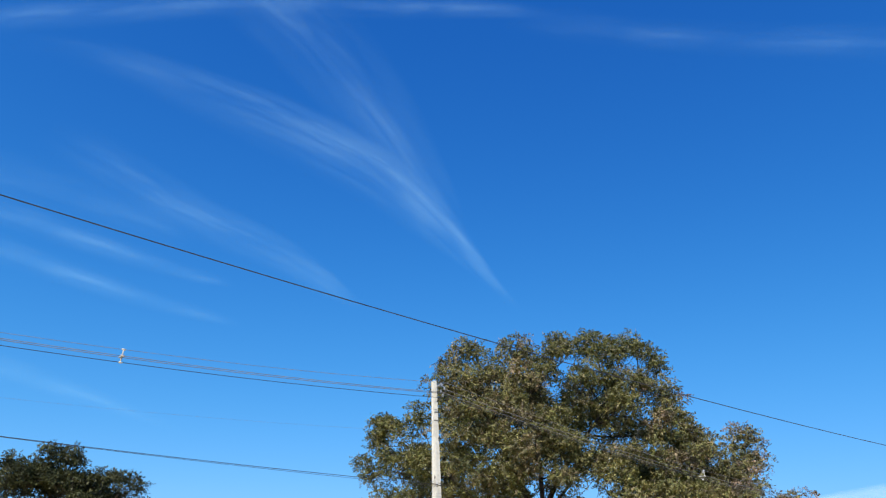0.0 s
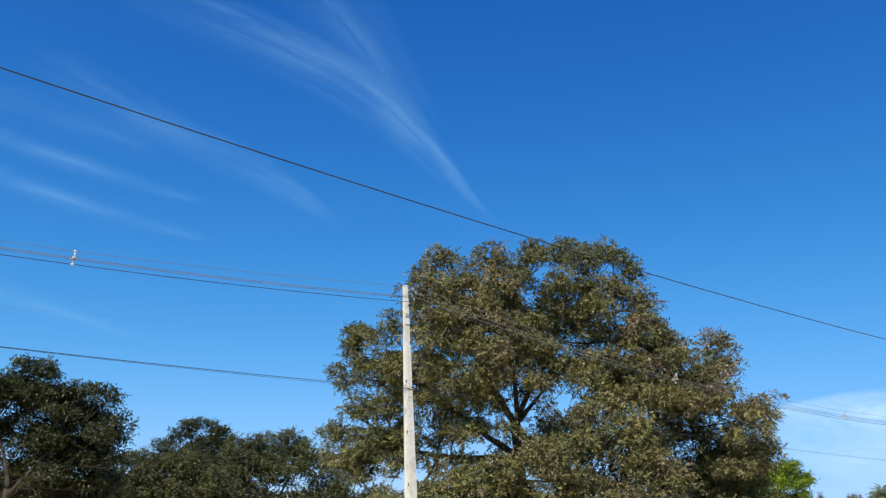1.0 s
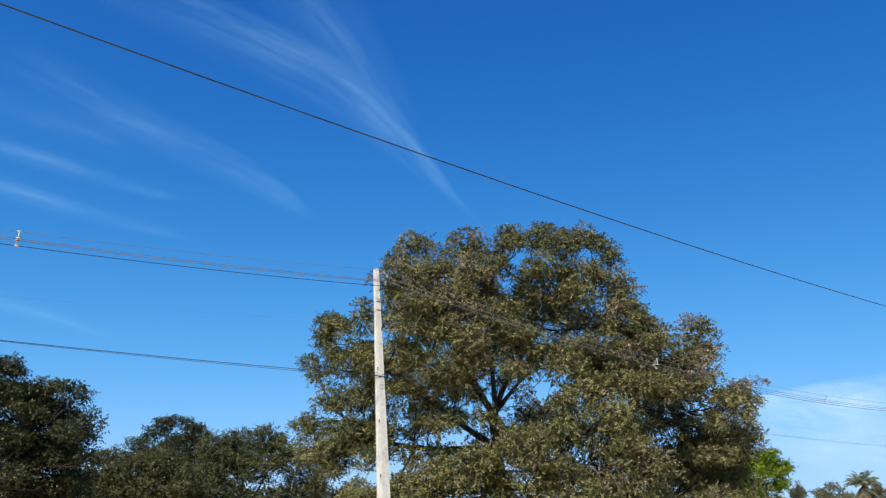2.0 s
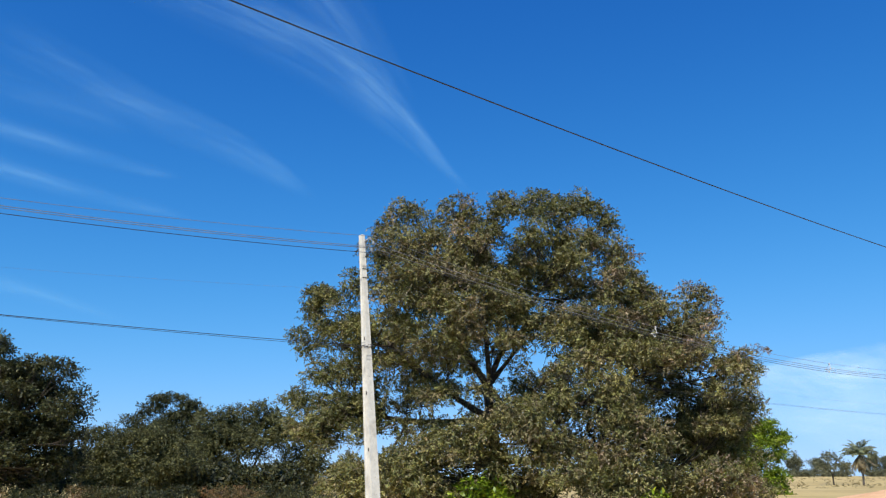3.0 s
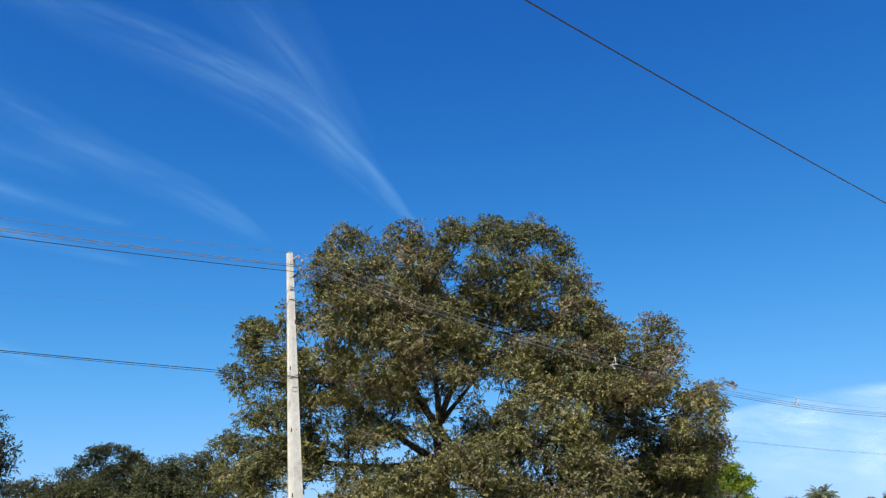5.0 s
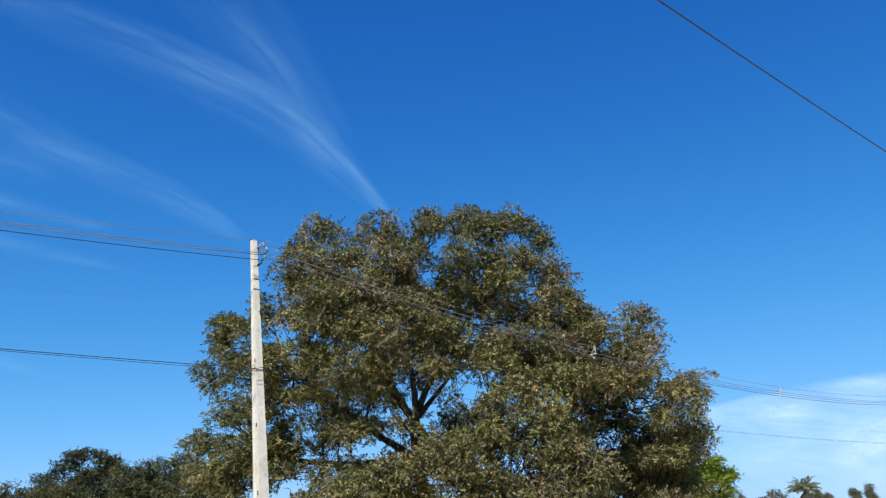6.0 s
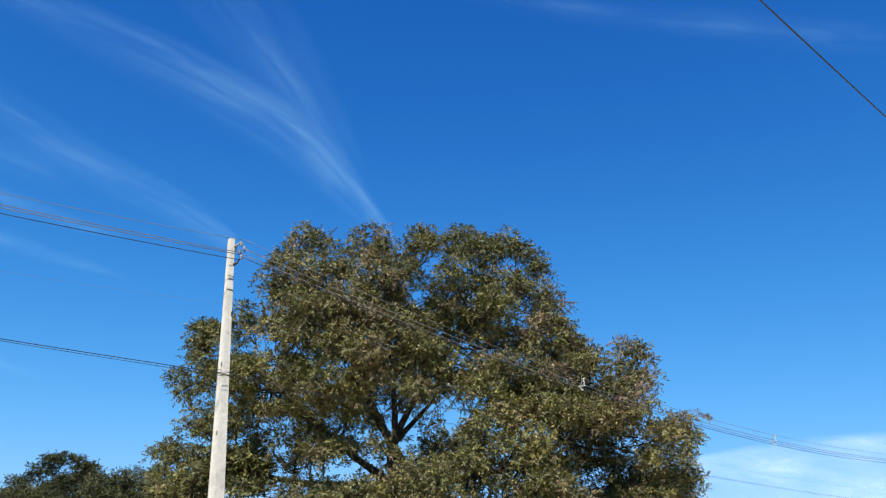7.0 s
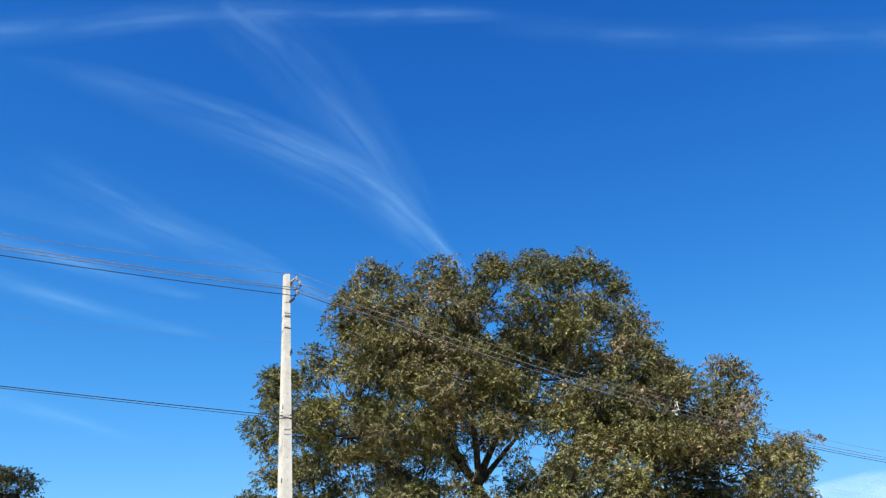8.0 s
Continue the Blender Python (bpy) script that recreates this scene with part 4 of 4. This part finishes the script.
        coil.append((c + OUT * math.cos(a) * (wide * 0.66) + ALONG * math.sin(a) * (deep * 0.78) + Vector((0, 0, 0.07 * math.sin(a * 0.7) + 0.03 * math.sin(a * 1.9))), 0.006))
    part("tie_wire", tube_mesh("tie_wire", [coil], M_BLACK_CABLE, 5), ob, "black wire wound round the shaft")
    return ob


POLE = build_pole()

LEFT, RIGHT = Vector((-0.83, -0.56, 0)).normalized(), Vector((0.87, 0.49, 0)).normalized()
# the next poles of the line
copy_thing(POLE, Matrix.Translation(FOOT + LEFT * 50 + Vector((0, 0, ground_z(*(FOOT + LEFT * 50)[:2]) - 0.05))))
copy_thing(POLE, Matrix.Translation(FOOT + RIGHT * 50 + Vector((0, 0, ground_z(*(FOOT + RIGHT * 50)[:2]) - 0.05))))


# ---- cables ----
def hang(way, side, z0, a, b, s):
    """A place s metres along a cable that leaves the pole at height z0."""
    c = (a * 50 - b * 2500) / 125000
    p = RUN + way * s + OUT * side
    return Vector((p.x, p.y, z0 - a * s + b * s * s + c * s ** 3))


def cable(name, label, way, side, z0, a, b, r, mat):
    line = [(hang(way, side, z0, a, b, 50 * i / 60), r) for i in range(61)]
    ob = new(name, tube_mesh(name, [line], mat, 6))
    return tagged(ob, label, "cable", "cables of the power line")


SPANS = {
    "messenger": (("steel_cable", "thin grey steel messenger cable on the pole's bracket"), 0.12, (9.256, 0.1366, 0.0029), (9.28, 0.166, 0.0036), 0.006, M_CABLE),
    "first": (("power_cable", "grey sheathed power cable hung below the messenger"), 0.12, (8.907, 0.1164, 0.0025), (9.04, 0.160, 0.0033), 0.009, M_CABLE),
    "second": (("power_cable", "grey sheathed power cable hung below the messenger"), -0.04, (8.911, 0.1187, 0.0027), (8.96, 0.158, 0.0033), 0.009, M_CABLE),
    "third": (("power_cable", "dark sheathed power cable lowest of the bundle"), 0.05, (8.734, 0.1156, 0.0025), (8.83, 0.154, 0.0031), 0.009, M_BLACK_CABLE),
    "thin": (("wire", "very thin faint wire clamped to the pole"), 0.0, (7.55, 0.120, 0.0022), (7.55, 0.153, 0.0030), 0.0018, M_CABLE),
    "phone": (("telephone_cable", "black telephone cable strapped to the pole"), 0.0, (5.835, 0.0479, 0.0015), (5.87, 0.053, 0.0010), 0.009, M_BLACK_CABLE),
    "phone_low": (("telephone_cable", "thin black telephone cable strapped to the pole"), 0.02, (5.769, 0.0430, 0.0014), (5.83, 0.053, 0.0010), 0.006, M_BLACK_CABLE),
}
for (name, label), side, l, r, radius, mat in SPANS.values():
    cable(name, label, LEFT, side, *l, radius, mat)
    cable(name, label, RIGHT, side, *r, radius * (0.48 if "telephone" in name else 1.0), mat)


def spacer(way, s, key):
    """Diamond-shaped polymer spacer that holds the three power cables under the messenger."""
    at = {}
    for k in ("messenger", "first", "second", "third"):
        _, side, l, r, radius, _ = SPANS[k]
        at[k] = hang(way, side, *(l if key == "l" else r), s)
    mid = (at["first"] + at["second"]) / 2
    top, low = at["messenger"], at["third"]
    ob = thing("cable_spacer", low, "pale polymer cable spacer clipped on the power cables", "cable spacer", "cable spacers")
    a, b = mid + OUT * 0.11, mid - OUT * 0.11
    part("frame", tube_mesh("frame", [[(top, 0.016), (a, 0.014), (low, 0.014)], [(top, 0.016), (b, 0.014), (low, 0.014)], [(a, 0.011), (b, 0.011)]], M_POLYMER, 6), ob)
    for p in (top, a, b, low):
        part("clip", tube_mesh("clip", [[(p - way * 0.05, 0.02), (p, 0.03), (p + way * 0.05, 0.02)]], M_POLYMER, 8), ob, "rounded cable clip")


spacer(LEFT, 10.66, "l")
spacer(RIGHT, 12.54, "r")
spacer(RIGHT, 24.24, "r")

# the single wire that crosses nearer by, and its two posts
CROSS, WAY = Vector((0, 9.999, 0)), Vector((0.8373, 0.5467, 0)).normalized()


def wire_z(s):
    return 4.556 - 0.01644 * s + 0.00231 * s * s


def service_post(s):
    p = CROSS + WAY * s
    g, top = ground_z(p.x, p.y), wire_z(s)
    post = thing("service_post", (p.x, p.y, g), "slim concrete service post holding a wire", "post", "service posts")
    part("shaft", box_mesh("shaft", [(pose(p.x, p.y, (g + top) / 2), (0.16, 0.14, top - g + 0.5))], M_CONCRETE, 0.012), post)
    part("hook", tube_mesh("hook", [[((p.x, p.y, top), 0.02), ((p.x + 0.12, p.y, top), 0.02)]], M_STEEL, 6), post)


for s in (-24, 36):
    service_post(s)
line = [(CROSS + WAY * s + Vector((0, 0, wire_z(s))), 0.0052) for s in [-24 + 0.75 * i for i in range(81)]]
tagged(new("service_wire", tube_mesh("service_wire", [line], M_BLACK_CABLE, 6)), "single black service wire crossing overhead", "cable")


# ---- high clouds ----
FAR = [3000.0 + 25.0 * i for i in range(16)]  # one layer for each streak


def cirrus(name, label, mat, line, rim=1.4, lean=0.0):
    """A streak of ice cloud far off: line holds (across, up, half width, density) at one unit of distance ahead, along its densest line."""
    ctrl, far = np.array([(*q, 1.0)[:4] for q in line]), FAR.pop()
    t = np.linspace(0, len(ctrl) - 1, 60)
    pts = np.stack([np.interp(t, np.arange(len(ctrl)), ctrl[:, j]) for j in range(ctrl.shape[1])], 1)
    for _ in range(6):
        pts[1:-1] = (pts[:-2] + pts[1:-1] * 2 + pts[2:]) / 4
    way = np.gradient(pts[:, :2], axis=0)
    way /= np.linalg.norm(way, axis=1, keepdims=True)
    side = np.stack([-way[:, 1], way[:, 0]], 1)
    run = np.concatenate([[0], np.cumsum(np.linalg.norm(np.diff(pts[:, :2], axis=0), axis=1))])
    m = 17
    verts, cover, uvs = [], [], []
    for i in range(60):
        end = min(1.0, i / 12, (59 - i) / 10)
        for k in range(m):
            q = -1 + 2 * k / (m - 1)
            u, v = pts[i, :2] + side[i] * (q - lean) * pts[i, 2]
            verts.append((u * far, far, 1.7 + v * far))
            bell = max(0.0, 1 - abs(q - lean) / (1 + lean * (1 if q < lean else -1))) ** rim
            cover.append(bell * end * end * (3 - 2 * end) * pts[i, 3])
            uvs.append((run[i], q * pts[i, 2]))
    faces = [(i * m + k, i * m + k + 1, (i + 1) * m + k + 1, (i + 1) * m + k) for i in range(59) for k in range(m - 1)]
    me = mesh_of(name, verts, faces, mat)
    att = me.attributes.new("cover", "FLOAT", "POINT")
    att.data.foreach_set("value", cover)
    layer = me.uv_layers.new(name="flow")
    for loop in me.loops:
        layer.data[loop.index].uv = uvs[loop.vertex_index]
    ob = new(name, me)
    return tagged(ob, label, "cloud", kind="structure")


M_CIRRUS = cloud_material("cirrus", 0.215, 5, 55)
M_STRAND = cloud_material("cirrus_strand", 0.085, 4, 40)
M_VEIL = cloud_material("thin_cirrus", 0.145, 6, 60)
M_WASH = cloud_material("cirrus_wash", 0.14, 6, 34)
M_BANK = cloud_material("low_cirrus", 0.75, 5, 18, (0.80, 0.93, 1.0))
cirrus("cirrus_cloud", "long curved wispy white streak of high cloud", M_CIRRUS, [
    (-0.80, 0.82, 0.03, 0.1), (-0.62, 0.812, 0.03, 0.25), (-0.515, 0.793, 0.035, 0.5), (-0.401, 0.753, 0.045, 0.6), (-0.285, 0.711, 0.052, 0.7), (-0.207, 0.677, 0.055, 0.8), (-0.150, 0.648, 0.055, 0.95),
    (-0.100, 0.622, 0.052, 1.1), (-0.048, 0.583, 0.048, 1.3), (-0.004, 0.538, 0.040, 1.3), (0.022, 0.507, 0.032, 1.25), (0.047, 0.475, 0.022, 1.2), (0.071, 0.442, 0.014, 1.1), (0.099, 0.409, 0.009, 0.8), (0.125, 0.38, 0.006, 0.4)], 1.3, 0.45)
cirrus("cirrus_cloud", "faint veil of high cloud over the streak", M_STRAND, [
    (-0.36, 1.0, 0.08, 0.8), (-0.289, 0.911, 0.085, 0.8), (-0.222, 0.85, 0.085, 0.8), (-0.162, 0.78, 0.08, 0.85), (-0.110, 0.712, 0.07, 1.0), (-0.068, 0.652, 0.058, 1.2), (-0.032, 0.594, 0.045, 1.4), (0.0, 0.545, 0.034, 1.4), (0.032, 0.49, 0.02, 0.8)], 0.8)
cirrus("cirrus_cloud", "short bright wisp of high cloud", M_VEIL, [(-0.33, 0.935, 0.02, 0.6), (-0.295, 0.91, 0.024, 1.0), (-0.25, 0.875, 0.02, 1.0), (-0.205, 0.835, 0.012, 0.6)])
cirrus("cirrus_cloud", "thin white streak of high cloud", M_VEIL, [(-0.74, 0.54, 0.026, 0.7), (-0.62, 0.502, 0.026), (-0.534, 0.477, 0.024), (-0.449, 0.451, 0.022), (-0.391, 0.433, 0.018), (-0.318, 0.413, 0.012), (-0.27, 0.404, 0.006)])
cirrus("cirrus_cloud", "thin white streak of high cloud", M_VEIL, [(-0.74, 0.49, 0.024, 0.7), (-0.604, 0.443, 0.024), (-0.519, 0.417, 0.022), (-0.437, 0.392, 0.020), (-0.372, 0.374, 0.016), (-0.317, 0.362, 0.012), (-0.25, 0.345, 0.006)])
cirrus("cirrus_cloud", "soft drawn-out streak of high cloud", M_VEIL, [
    (-0.60, 0.655, 0.05, 0.45), (-0.52, 0.615, 0.05, 0.55), (-0.452, 0.577, 0.048, 0.7), (-0.387, 0.540, 0.042, 0.9), (-0.317, 0.507, 0.036, 1.1), (-0.270, 0.487, 0.034, 1.2), (-0.215, 0.462, 0.030, 1.2), (-0.164, 0.430, 0.024, 1.1),
    (-0.128, 0.404, 0.016, 0.9), (-0.09, 0.375, 0.008, 0.5)], 1.3, 0.3)
cirrus("cirrus_cloud", "broad faint wash of high cloud", M_STRAND, [(-0.82, 0.60, 0.05, 0.7), (-0.636, 0.562, 0.05, 0.9), (-0.535, 0.536, 0.045, 0.8), (-0.42, 0.50, 0.035, 0.6), (-0.33, 0.462, 0.02, 0.4)])
cirrus("cirrus_cloud", "faint low streak of high cloud", M_VEIL, [(-0.70, 0.315, 0.022, 0.7), (-0.557, 0.275, 0.022, 0.9), (-0.51, 0.262, 0.02, 0.8), (-0.441, 0.244, 0.016, 0.6), (-0.372, 0.222, 0.010, 0.5), (-0.30, 0.20, 0.006, 0.3)])
cirrus("cirrus_cloud", "pale band of high cloud overhead", M_WASH, [(-0.95, 0.82, 0.05), (-0.665, 0.862, 0.045, 1.1), (-0.536, 0.880, 0.042, 1.1), (-0.404, 0.898, 0.04, 0.9), (-0.222, 0.91, 0.034, 0.8), (-0.08, 0.907, 0.028, 0.7), (0.04, 0.914, 0.026, 1.2), (0.12, 0.914, 0.02, 1.0), (0.2, 0.905, 0.012, 0.5)])
cirrus("cirrus_cloud", "pale band of high cloud overhead", M_WASH, [(0.08, 0.895, 0.03, 0.3), (0.197, 0.89, 0.04, 0.4), (0.335, 0.876, 0.04, 0.5), (0.524, 0.875, 0.04, 0.6), (0.783, 0.885, 0.05, 0.7), (1.0, 0.90, 0.05, 0.6)])
cirrus("cirrus_cloud", "low sunlit bank of thin white cloud", M_BANK, [(0.40, 0.132, 0.015, 0.5), (0.46, 0.146, 0.03, 0.7), (0.50, 0.153, 0.045, 0.9), (0.562, 0.164, 0.065), (0.622, 0.172, 0.08), (0.691, 0.182, 0.092), (0.769, 0.190, 0.10), (0.95, 0.205, 0.11), (1.2, 0.225, 0.12)], 0.8, 0.86)
